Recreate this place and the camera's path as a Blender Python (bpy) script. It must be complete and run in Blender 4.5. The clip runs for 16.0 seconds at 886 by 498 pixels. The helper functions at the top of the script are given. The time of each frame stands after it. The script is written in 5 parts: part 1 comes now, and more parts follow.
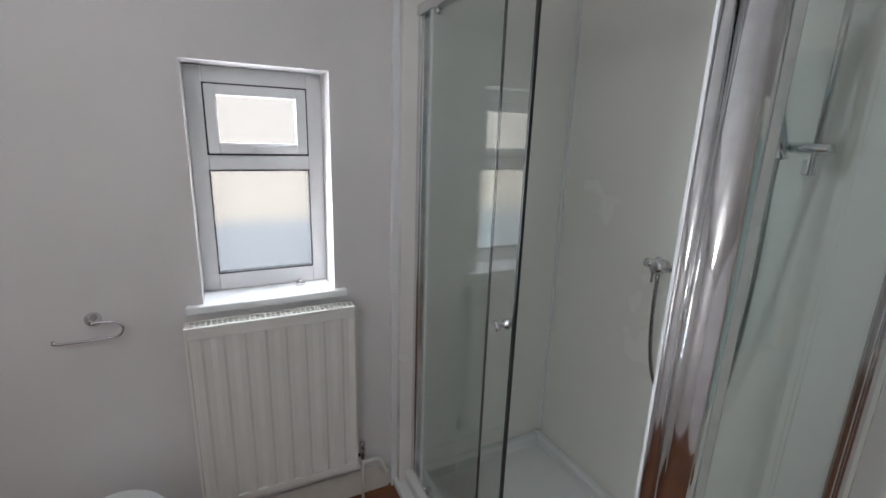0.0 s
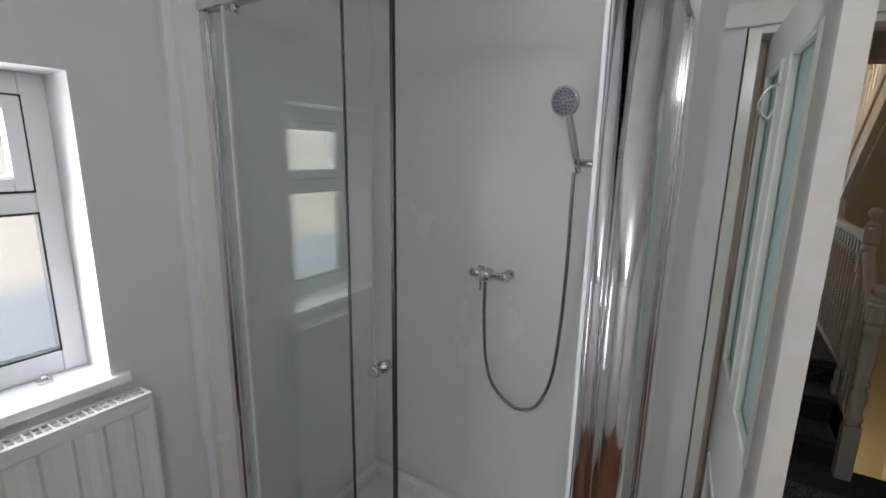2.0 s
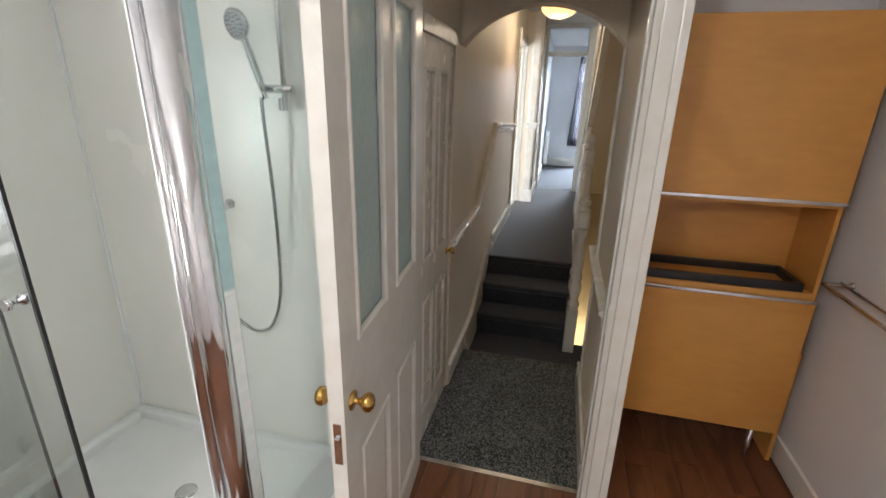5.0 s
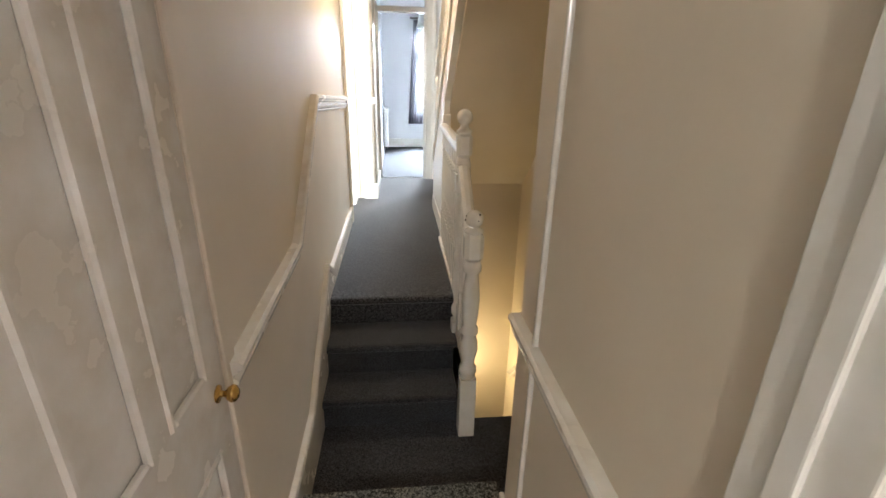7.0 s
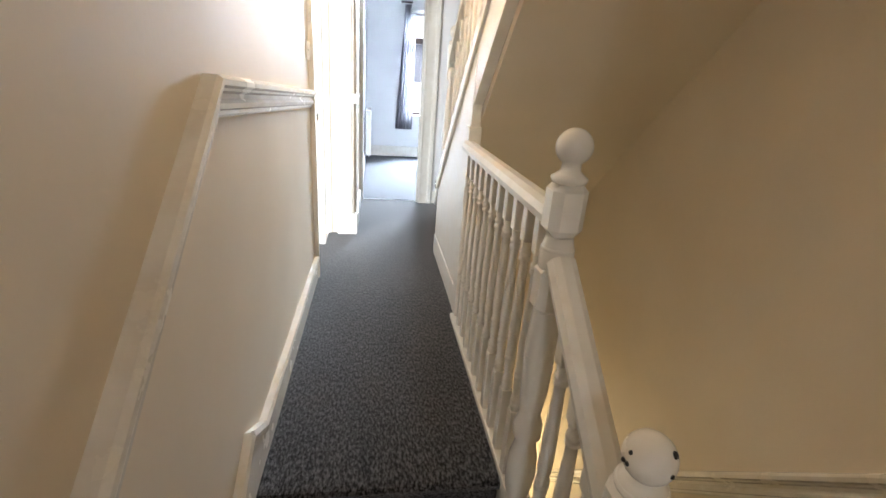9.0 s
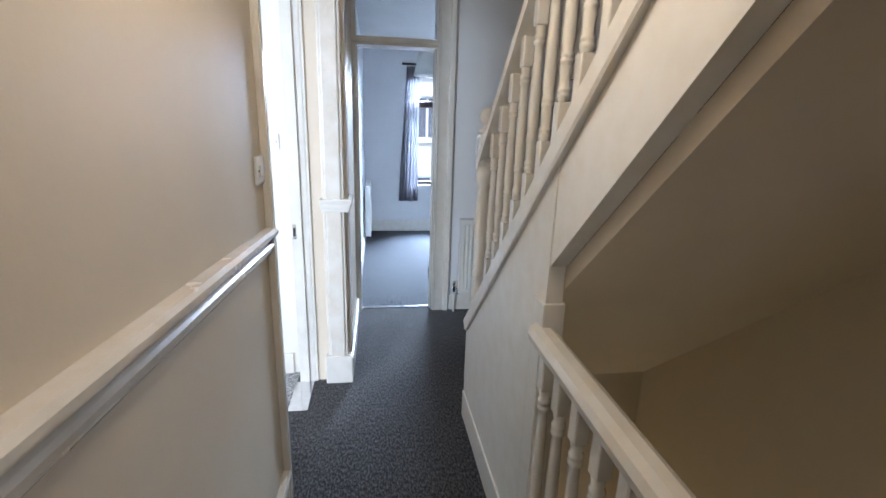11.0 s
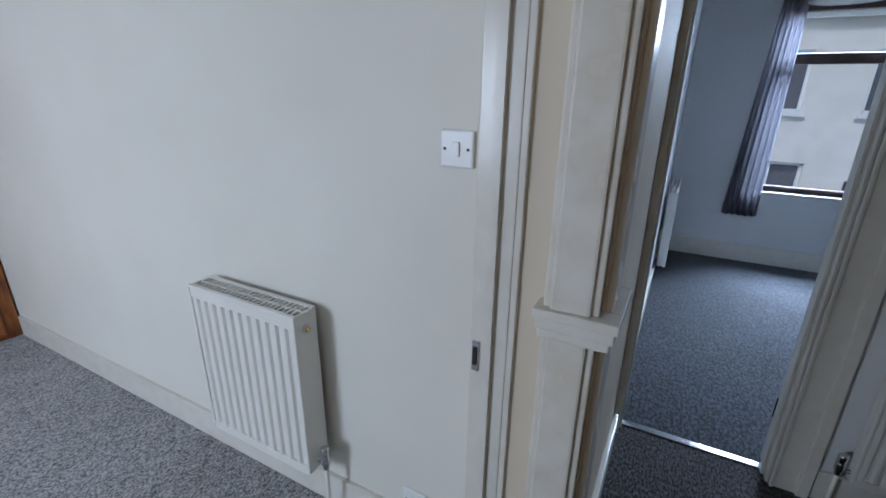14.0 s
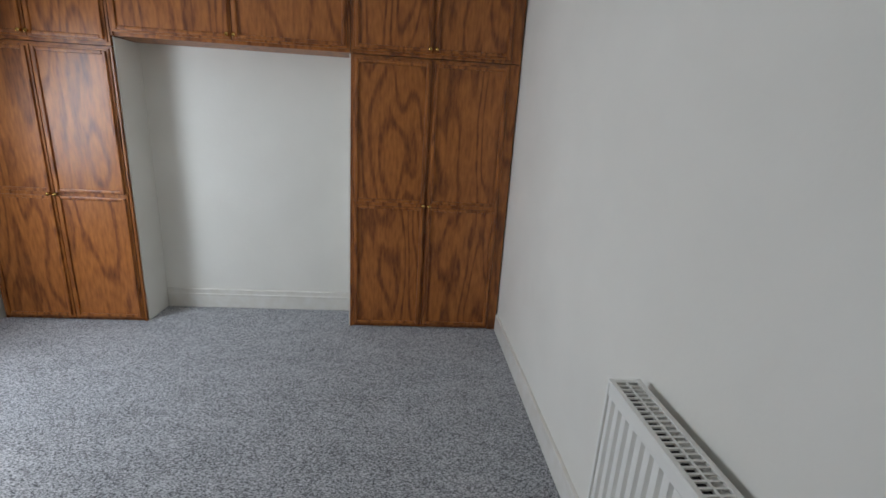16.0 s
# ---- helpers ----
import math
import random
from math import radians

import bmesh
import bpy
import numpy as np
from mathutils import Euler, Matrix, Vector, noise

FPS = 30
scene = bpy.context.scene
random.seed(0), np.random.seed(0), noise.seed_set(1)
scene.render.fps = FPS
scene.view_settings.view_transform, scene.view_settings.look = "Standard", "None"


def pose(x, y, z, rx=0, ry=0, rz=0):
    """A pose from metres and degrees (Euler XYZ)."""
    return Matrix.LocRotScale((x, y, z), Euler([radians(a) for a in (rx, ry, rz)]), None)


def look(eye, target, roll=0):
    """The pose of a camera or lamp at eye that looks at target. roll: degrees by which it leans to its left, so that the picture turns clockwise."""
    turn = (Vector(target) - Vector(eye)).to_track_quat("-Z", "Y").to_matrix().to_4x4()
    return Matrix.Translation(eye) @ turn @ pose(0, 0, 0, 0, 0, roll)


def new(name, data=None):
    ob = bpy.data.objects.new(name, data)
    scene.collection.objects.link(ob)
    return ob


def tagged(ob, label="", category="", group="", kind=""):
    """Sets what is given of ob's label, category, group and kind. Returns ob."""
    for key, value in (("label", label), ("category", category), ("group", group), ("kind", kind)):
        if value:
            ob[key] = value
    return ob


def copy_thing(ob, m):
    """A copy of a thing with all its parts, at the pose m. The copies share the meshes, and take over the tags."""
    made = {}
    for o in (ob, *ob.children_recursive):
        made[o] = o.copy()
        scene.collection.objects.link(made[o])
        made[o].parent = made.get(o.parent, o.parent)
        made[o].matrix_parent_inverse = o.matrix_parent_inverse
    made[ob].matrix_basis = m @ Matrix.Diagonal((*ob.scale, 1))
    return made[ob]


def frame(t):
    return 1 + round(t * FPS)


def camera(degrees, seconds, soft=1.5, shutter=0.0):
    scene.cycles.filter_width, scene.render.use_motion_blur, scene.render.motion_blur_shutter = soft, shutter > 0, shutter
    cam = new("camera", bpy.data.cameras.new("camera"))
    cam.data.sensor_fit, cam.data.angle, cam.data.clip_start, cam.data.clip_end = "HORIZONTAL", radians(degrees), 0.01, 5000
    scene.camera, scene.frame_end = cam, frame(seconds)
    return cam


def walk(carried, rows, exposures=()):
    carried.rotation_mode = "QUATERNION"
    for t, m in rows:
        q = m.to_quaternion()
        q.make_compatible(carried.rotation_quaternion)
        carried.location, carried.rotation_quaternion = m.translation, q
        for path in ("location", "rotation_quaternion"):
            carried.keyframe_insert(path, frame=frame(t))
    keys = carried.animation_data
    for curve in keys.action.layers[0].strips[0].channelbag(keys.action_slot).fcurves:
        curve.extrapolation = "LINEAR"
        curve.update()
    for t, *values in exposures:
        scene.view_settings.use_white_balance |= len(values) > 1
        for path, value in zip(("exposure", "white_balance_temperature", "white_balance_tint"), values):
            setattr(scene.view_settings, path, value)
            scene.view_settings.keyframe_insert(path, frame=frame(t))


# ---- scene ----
# The camera and its walk
cam = camera(89.2, 16.0, soft=1.6, shutter=0.0)
PATH = [
    (0, (0.259, -2.696, 1.381), (-1.474, -1.828, 0.887), 1.9),
    (0.5, (0.191, -2.73, 1.407), (-1.379, -1.592, 0.915), 1.9),
    (1, (0.068, -2.771, 1.393), (-1.3, -1.395, 0.909), 1.7),
    (1.5, (-0.039, -2.809, 1.393), (-1.182, -1.228, 0.95), 1.5),
    (2, (-0.064, -2.835, 1.397), (-1.092, -1.168, 0.989), 0.9),
    (2.5, (-0.036, -2.851, 1.389), (-1.071, -1.193, 0.963), 0.8),
    (3, (0.091, -2.835, 1.396), (-1.016, -1.252, 0.88), 1.0),
    (3.5, (0.276, -2.813, 1.381), (-0.868, -1.279, 0.798), 0.7),
    (4, (0.426, -2.836, 1.354), (-0.64, -1.266, 0.722), 1.0),
    (4.2, (0.482, -2.821, 1.344), (-0.539, -1.23, 0.693), 0.8),
    (4.5, (0.531, -2.845, 1.334), (-0.329, -1.154, 0.703), 1.3),
    (4.6, (0.561, -2.819, 1.337), (-0.246, -1.103, 0.702), 0.8),
    (5, (0.569, -2.723, 1.36), (0.102, -0.887, 0.721), 1.3),
    (5.2, (0.568, -2.633, 1.374), (0.27, -0.763, 0.731), 1.2),
    (7.3, (0.403, -1.084, 1.247), (0.639, 0.758, 0.505), 1.9),
    (7.5, (0.392, -0.925, 1.242), (0.661, 0.906, 0.484), 2.5),
    (8, (0.394, -0.52, 1.228), (0.697, 1.309, 0.478), 3.0),
    (8.5, (0.37, -0.185, 1.209), (0.676, 1.655, 0.489), 3.8),
    (9, (0.35, 0.097, 1.189), (0.657, 1.946, 0.492), 4.2),
    (9.5, (0.364, 0.404, 1.128), (0.675, 2.273, 0.488), 2.7),
    (10, (0.385, 0.746, 1.154), (0.682, 2.645, 0.602), 1.0),
    (10.2, (0.362, 0.864, 1.215), (0.661, 2.774, 0.702), 1.5),
    (12.3, (0.416, 1.766, 1.535), (0.676, 3.668, 0.976), 1.6),
    (12.5, (0.429, 1.906, 1.531), (0.652, 3.81, 0.96), 1.8),
    (13, (0.419, 2.234, 1.504), (0.504, 4.14, 0.904), 2.6),
    (13.2, (0.401, 2.344, 1.494), (0.396, 4.251, 0.891), 2.2),
    (13.5, (0.359, 2.518, 1.491), (0.083, 4.392, 0.85), 1.9),
    (14, (0.289, 2.745, 1.47), (-0.593, 4.41, 0.8), 0.8),
    (14.5, (0.248, 2.904, 1.463), (-1.222, 4.098, 0.821), 0.7),
    (15.2, (0.146, 2.955, 1.395), (-1.696, 3.53, 0.867), 2.1),
    (15.6, (0.058, 3.012, 1.424), (-1.844, 3.359, 0.914), 3.0),
    (16, (-0.059, 2.993, 1.501), (-1.976, 3.157, 0.956), 3.5),
]
EXPOSURES = [(0, -0.1, 6050, 10), (3.2, 0.0, 6050, 10), (4.0, 0.75, 6150, 10), (4.6, 1.1, 6350, 10), (5.2, 1.15, 6400, 10), (7.3, 2.15, 6500, 10), (8.5, 2.2, 6400, 10), (10.2, 1.55, 5700, 10), (12.3, 0.5, 5250, 10), (13, 0.45, 5050, 10), (14, -0.6, 5500, 10), (15, -0.75, 6000, 10), (16, -0.9, 6100, 10)]
walk(cam, [(t, look(eye, target, roll)) for t, eye, target, roll in PATH], EXPOSURES)

# World, sun, large lights
world = bpy.data.worlds.new("sky")
scene.world = world
world.use_nodes = True
wn = world.node_tree.nodes
sky = wn.new("ShaderNodeTexSky")
sky.sky_type, sky.sun_disc = "NISHITA", False
sky.sun_elevation, sky.sun_rotation = radians(38), radians(200)
world.node_tree.links.new(sky.outputs[0], wn["Background"].inputs[0])
wn["Background"].inputs[1].default_value = 0.12


def lamp(name, kind, energy, color, m, **more):
    data = bpy.data.lights.new(name, kind)
    data.energy, data.color = energy, color
    if kind == "AREA":
        data.shape, data.size, data.size_y = "RECTANGLE", more["size"], more["size_y"]
    elif kind == "SUN":
        data.angle = more["angle"]
    else:
        data.shadow_soft_size = more["soft"]
    ob = new(name, data)
    ob.matrix_world = m
    return ob


lamp("sun", "SUN", 2.5, (1.0, 0.96, 0.9), look((0, 0, 20), (6, 14, 0)), angle=radians(12))
lamp("bathroom_window_light", "AREA", 86, (0.97, 0.98, 1.0), look((-1.93, -2.565, 1.16), (0, -2.565, 1.16)), size=0.8, size_y=1.1)
lamp("bedroom_window_light", "AREA", 88, (0.88, 0.94, 1.0), look((-1.95, 0.12, 1.38), (-1.65, 3.12, -0.1)), size=0.85, size_y=1.25)
lamp("front_window_light", "AREA", 1400, (0.78, 0.88, 1.0), look((1.3, 8.6, 2.6), (1.1, 6.5, 0.9)), size=1.6, size_y=1.2)
lamp("landing_bulb", "POINT", 6.0, (1.0, 0.82, 0.60), pose(0.42, 1.95, 2.06), soft=0.1)
# Unseen fill lamp, added to brighten and even out the bathroom
lamp("bathroom_fill_bulb", "POINT", 17, (1.0, 0.97, 0.93), pose(0.1, -3.3, 1.94), soft=0.12)
lamp("hall_bulb", "POINT", 8.0, (1.0, 0.79, 0.44), pose(0.98, 2.85, -1.7), soft=0.35)


# Materials
def material(name, color, rough=0.5, metal=0.0, color2=None, scale=6.0, bump=0.0, bump_scale=200.0, spec=0.5, stain=0.0):
    m = bpy.data.materials.new(name)
    m.use_nodes = True
    nt = m.node_tree
    b = nt.nodes["Principled BSDF"]
    b.inputs["Roughness"].default_value, b.inputs["Metallic"].default_value = rough, metal
    b.inputs["Specular IOR Level"].default_value = spec
    tc = nt.nodes.new("ShaderNodeTexCoord")
    n1 = nt.nodes.new("ShaderNodeTexNoise")
    n1.inputs["Scale"].default_value, n1.inputs["Detail"].default_value = scale, 6
    nt.links.new(tc.outputs["Object"], n1.inputs["Vector"])
    mix = nt.nodes.new("ShaderNodeMix")
    mix.data_type = "RGBA"
    c2 = color2 or tuple(c * 0.9 for c in color)
    mix.inputs[6].default_value, mix.inputs[7].default_value = (*color, 1), (*c2, 1)
    ramp = nt.nodes.new("ShaderNodeMapRange")
    ramp.inputs[1].default_value, ramp.inputs[2].default_value = 0.35, 0.65
    nt.links.new(n1.outputs["Fac"], ramp.inputs[0])
    nt.links.new(ramp.outputs[0], mix.inputs[0])
    nt.links.new(mix.outputs[2], b.inputs["Base Color"])
    rr = nt.nodes.new("ShaderNodeMapRange")
    rr.inputs[3].default_value, rr.inputs[4].default_value = max(0.02, rough - 0.06), min(1, rough + 0.06)
    nt.links.new(n1.outputs["Fac"], rr.inputs[0])
    nt.links.new(rr.outputs[0], b.inputs["Roughness"])
    if bump:
        n2 = nt.nodes.new("ShaderNodeTexNoise")
        n2.inputs["Scale"].default_value, n2.inputs["Detail"].default_value = bump_scale, 4
        nt.links.new(tc.outputs["Object"], n2.inputs["Vector"])
        bp = nt.nodes.new("ShaderNodeBump")
        bp.inputs["Strength"].default_value, bp.inputs["Distance"].default_value = bump, 0.004
        nt.links.new(n2.outputs["Fac"], bp.inputs["Height"])
        nt.links.new(bp.outputs[0], b.inputs["Normal"])
    return m


def carpet_material(name, dark, light, warp=1.0, scale=125.0, lo=0.44, hi=0.66):
    m = bpy.data.materials.new(name)
    m.use_nodes = True
    nt = m.node_tree
    b = nt.nodes["Principled BSDF"]
    b.inputs["Roughness"].default_value = 0.95
    b.inputs["Specular IOR Level"].default_value = 0.1
    b.inputs["Sheen Weight"].default_value = 0.25
    tc = nt.nodes.new("ShaderNodeTexCoord")
    mp = nt.nodes.new("ShaderNodeMapping")
    mp.inputs["Scale"].default_value = (1.0, warp, 1.0)
    nt.links.new(tc.outputs["Object"], mp.inputs[0])
    fine = nt.nodes.new("ShaderNodeTexNoise")
    fine.inputs["Scale"].default_value, fine.inputs["Detail"].default_value, fine.inputs["Roughness"].default_value = scale, 3, 0.7
    patch = nt.nodes.new("ShaderNodeTexNoise")
    patch.inputs["Scale"].default_value, patch.inputs["Detail"].default_value = 7, 4
    for n in (fine, patch):
        nt.links.new(mp.outputs[0], n.inputs["Vector"])
    add = nt.nodes.new("ShaderNodeMath")
    add.operation = "MULTIPLY_ADD"
    add.inputs[1].default_value = 0.08
    nt.links.new(patch.outputs["Fac"], add.inputs[0])
    nt.links.new(fine.outputs["Fac"], add.inputs[2])
    ramp = nt.nodes.new("ShaderNodeValToRGB")
    ramp.color_ramp.elements[0].position, ramp.color_ramp.elements[1].position = lo, hi
    ramp.color_ramp.elements[0].color, ramp.color_ramp.elements[1].color = (*dark, 1), (*light, 1)
    nt.links.new(add.outputs[0], ramp.inputs[0])
    nt.links.new(ramp.outputs[0], b.inputs["Base Color"])
    bp = nt.nodes.new("ShaderNodeBump")
    bp.inputs["Strength"].default_value, bp.inputs["Distance"].default_value = 0.8, 0.006
    nt.links.new(fine.outputs["Fac"], bp.inputs["Height"])
    nt.links.new(bp.outputs[0], b.inputs["Normal"])
    return m


def wood_material(name, base, dark, rough=0.4, along=(1.0, 1.0, 0.12), scale=9.0, contrast=0.5, ringing=34.0, edge=0.25, per_piece=True, pores=0.4):
    """Flowing grain rings, stretched along one axis, with pores."""
    m = bpy.data.materials.new(name)
    m.use_nodes = True
    nt = m.node_tree
    b = nt.nodes["Principled BSDF"]
    b.inputs["Roughness"].default_value = rough
    tc = nt.nodes.new("ShaderNodeTexCoord")
    info = nt.nodes.new("ShaderNodeObjectInfo")
    shift = nt.nodes.new("ShaderNodeVectorMath")
    shift.operation = "MULTIPLY_ADD"
    shift.inputs[1].default_value = (7.0, 13.0, 5.0)
    if per_piece:
        nt.links.new(info.outputs["Random"], shift.inputs[0])
    nt.links.new(tc.outputs["Object"], shift.inputs[2])
    mp = nt.nodes.new("ShaderNodeMapping")
    mp.inputs["Scale"].default_value = along
    nt.links.new(shift.outputs[0], mp.inputs[0])
    n1 = nt.nodes.new("ShaderNodeTexNoise")
    n1.inputs["Scale"].default_value, n1.inputs["Detail"].default_value = scale * 0.45, 2
    nt.links.new(mp.outputs[0], n1.inputs["Vector"])
    rings = nt.nodes.new("ShaderNodeMath")
    rings.operation = "MULTIPLY"
    rings.inputs[1].default_value = ringing
    nt.links.new(n1.outputs["Fac"], rings.inputs[0])
    sine = nt.nodes.new("ShaderNodeMath")
    sine.operation = "SINE"
    nt.links.new(rings.outputs[0], sine.inputs[0])
    n2 = nt.nodes.new("ShaderNodeTexNoise")
    n2.inputs["Scale"].default_value, n2.inputs["Detail"].default_value = scale * 9, 5
    nt.links.new(mp.outputs[0], n2.inputs["Vector"])
    f1 = nt.nodes.new("ShaderNodeMapRange")
    f1.inputs[1].default_value, f1.inputs[2].default_value = edge, 1.0
    f1.inputs[4].default_value = contrast
    nt.links.new(sine.outputs[0], f1.inputs[0])
    f2 = nt.nodes.new("ShaderNodeMath")
    f2.operation = "MULTIPLY_ADD"
    f2.inputs[1].default_value = pores
    f2.use_clamp = True
    fine = nt.nodes.new("ShaderNodeMapRange")
    fine.inputs[1].default_value, fine.inputs[2].default_value = 0.35, 0.75
    nt.links.new(n2.outputs["Fac"], fine.inputs[0])
    nt.links.new(fine.outputs[0], f2.inputs[0])
    nt.links.new(f1.outputs[0], f2.inputs[2])
    mix = nt.nodes.new("ShaderNodeMix")
    mix.data_type = "RGBA"
    mix.inputs[6].default_value, mix.inputs[7].default_value = (*base, 1), (*dark, 1)
    nt.links.new(f2.outputs[0], mix.inputs[0])
    nt.links.new(mix.outputs[2], b.inputs["Base Color"])
    bp = nt.nodes.new("ShaderNodeBump")
    bp.inputs["Strength"].default_value, bp.inputs["Distance"].default_value = 0.15, 0.002
    nt.links.new(f2.outputs[0], bp.inputs["Height"])
    nt.links.new(bp.outputs[0], b.inputs["Normal"])
    return m


def clear_glass(name, tint, gloss=0.04):
    """Thin pane: straight through with a tint, and a mirror share by the Fresnel law."""
    m = bpy.data.materials.new(name)
    m.use_nodes = True
    nt = m.node_tree
    out = nt.nodes["Material Output"]
    tr, gl = nt.nodes.new("ShaderNodeBsdfTransparent"), nt.nodes.new("ShaderNodeBsdfGlossy")
    tr.inputs[0].default_value = (*tint, 1)
    gl.inputs["Roughness"].default_value = 0.01
    fr, mx = nt.nodes.new("ShaderNodeLayerWeight"), nt.nodes.new("ShaderNodeMixShader")
    fr.inputs[0].default_value = 0.5
    pw, sc = nt.nodes.new("ShaderNodeMath"), nt.nodes.new("ShaderNodeMath")
    pw.operation, sc.operation = "POWER", "MULTIPLY_ADD"
    pw.inputs[1].default_value, sc.inputs[1].default_value, sc.inputs[2].default_value = 5.0, 0.9, gloss
    nt.links.new(fr.outputs["Facing"], pw.inputs[0])
    nt.links.new(pw.outputs[0], sc.inputs[0])
    nt.links.new(sc.outputs[0], mx.inputs[0])
    nt.links.new(tr.outputs[0], mx.inputs[1])
    nt.links.new(gl.outputs[0], mx.inputs[2])
    nt.links.new(mx.outputs[0], out.inputs[0])
    return m


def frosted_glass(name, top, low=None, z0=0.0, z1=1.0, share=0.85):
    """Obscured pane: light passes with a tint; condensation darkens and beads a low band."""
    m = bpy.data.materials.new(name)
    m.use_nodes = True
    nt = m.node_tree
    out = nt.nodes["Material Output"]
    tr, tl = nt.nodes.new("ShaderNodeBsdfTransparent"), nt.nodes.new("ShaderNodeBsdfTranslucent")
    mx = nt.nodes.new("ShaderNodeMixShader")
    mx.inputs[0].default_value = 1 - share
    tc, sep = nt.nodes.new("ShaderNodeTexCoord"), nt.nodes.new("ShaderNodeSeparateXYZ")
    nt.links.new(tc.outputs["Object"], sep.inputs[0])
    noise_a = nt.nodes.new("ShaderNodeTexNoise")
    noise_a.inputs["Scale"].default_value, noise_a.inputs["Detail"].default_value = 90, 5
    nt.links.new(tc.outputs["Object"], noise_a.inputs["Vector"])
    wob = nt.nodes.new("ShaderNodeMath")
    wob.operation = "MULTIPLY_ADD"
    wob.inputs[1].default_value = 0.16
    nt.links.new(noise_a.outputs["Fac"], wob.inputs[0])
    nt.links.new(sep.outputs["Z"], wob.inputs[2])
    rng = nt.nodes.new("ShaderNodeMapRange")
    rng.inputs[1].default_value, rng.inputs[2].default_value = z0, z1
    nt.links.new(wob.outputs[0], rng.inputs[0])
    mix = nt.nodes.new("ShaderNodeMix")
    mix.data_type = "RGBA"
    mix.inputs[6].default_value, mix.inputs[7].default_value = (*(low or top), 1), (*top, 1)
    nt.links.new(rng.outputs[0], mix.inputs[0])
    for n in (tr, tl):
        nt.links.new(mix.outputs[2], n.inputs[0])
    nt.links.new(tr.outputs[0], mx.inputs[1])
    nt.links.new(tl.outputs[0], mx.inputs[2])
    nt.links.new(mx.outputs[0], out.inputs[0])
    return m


def glowing(name, color, strength):
    m = bpy.data.materials.new(name)
    m.use_nodes = True
    b = m.node_tree.nodes["Principled BSDF"]
    b.inputs["Base Color"].default_value = (*color, 1)
    b.inputs["Emission Color"].default_value = (*color, 1)
    b.inputs["Emission Strength"].default_value = strength
    return m


def fabric(name, color, color2, through_share):
    """Woven cloth: diffuse, with a share of light that passes through."""
    m = bpy.data.materials.new(name)
    m.use_nodes = True
    nt = m.node_tree
    out = nt.nodes["Material Output"]
    tc, weave = nt.nodes.new("ShaderNodeTexCoord"), nt.nodes.new("ShaderNodeTexNoise")
    weave.inputs["Scale"].default_value, weave.inputs["Detail"].default_value = 90, 5
    nt.links.new(tc.outputs["Object"], weave.inputs["Vector"])
    tone = nt.nodes.new("ShaderNodeMix")
    tone.data_type = "RGBA"
    tone.inputs[6].default_value, tone.inputs[7].default_value = (*color, 1), (*color2, 1)
    nt.links.new(weave.outputs["Fac"], tone.inputs[0])
    df, tl, mx = nt.nodes.new("ShaderNodeBsdfDiffuse"), nt.nodes.new("ShaderNodeBsdfTranslucent"), nt.nodes.new("ShaderNodeMixShader")
    mx.inputs[0].default_value = through_share
    for n in (df, tl):
        nt.links.new(tone.outputs[2], n.inputs[0])
    nt.links.new(df.outputs[0], mx.inputs[1])
    nt.links.new(tl.outputs[0], mx.inputs[2])
    nt.links.new(mx.outputs[0], out.inputs[0])
    return m


BATH = material("bathroom_paint", (0.78, 0.76, 0.755), 0.6, color2=(0.74, 0.72, 0.715), scale=2.5, bump=0.12, bump_scale=60)
MAGNOLIA = material("magnolia_paint", (0.70, 0.62, 0.50), 0.6, color2=(0.66, 0.58, 0.46), scale=2.0, bump=0.15, bump_scale=50)
CREAM = material("pale_cream_paint", (0.80, 0.78, 0.72), 0.6, color2=(0.76, 0.74, 0.68), scale=2.0, bump=0.12, bump_scale=50)
PALE = material("pale_grey_paint", (0.76, 0.77, 0.78), 0.6, color2=(0.72, 0.73, 0.74), scale=2.0, bump=0.12, bump_scale=50)
CEIL = material("ceiling_paint", (0.82, 0.81, 0.79), 0.8, scale=3, bump=0.1, bump_scale=40)
GLOSS = material("white_gloss_paint", (0.78, 0.76, 0.71), 0.22, color2=(0.73, 0.70, 0.63), scale=14, bump=0.08, bump_scale=30)
GLOSS_OLD = material("aged_gloss_paint", (0.78, 0.75, 0.69), 0.26, color2=(0.68, 0.63, 0.54), scale=9, bump=0.15, bump_scale=45)
UPVC = material("white_plastic", (0.84, 0.85, 0.86), 0.3, color2=(0.80, 0.81, 0.82), scale=5)
ENAMEL = material("radiator_enamel", (0.82, 0.81, 0.77), 0.35, color2=(0.78, 0.77, 0.73), scale=4)
SHOWER = material("shower_panel", (0.86, 0.85, 0.815), 0.25, color2=(0.84, 0.83, 0.79), scale=1.5)
ACRYLIC = material("white_acrylic", (0.86, 0.87, 0.87), 0.2, color2=(0.82, 0.83, 0.83), scale=3)
CHROME = material("chrome", (0.75, 0.75, 0.76), 0.1, 1.0, color2=(0.68, 0.68, 0.7), scale=30)
BRASS = material("brass", (0.72, 0.47, 0.14), 0.2, 1.0, color2=(0.55, 0.34, 0.1), scale=40)
DARK = material("black_seal", (0.012, 0.012, 0.013), 0.4, color2=(0.02, 0.02, 0.02), scale=20)
# Near-black for paint chips, screws and slots; inside radiators it paints shade
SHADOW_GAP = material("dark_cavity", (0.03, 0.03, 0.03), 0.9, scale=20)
CARPET = carpet_material("dark_grey_fleck_carpet", (0.004, 0.004, 0.005), (0.12, 0.115, 0.12), 0.4, 130, 0.46, 0.72)
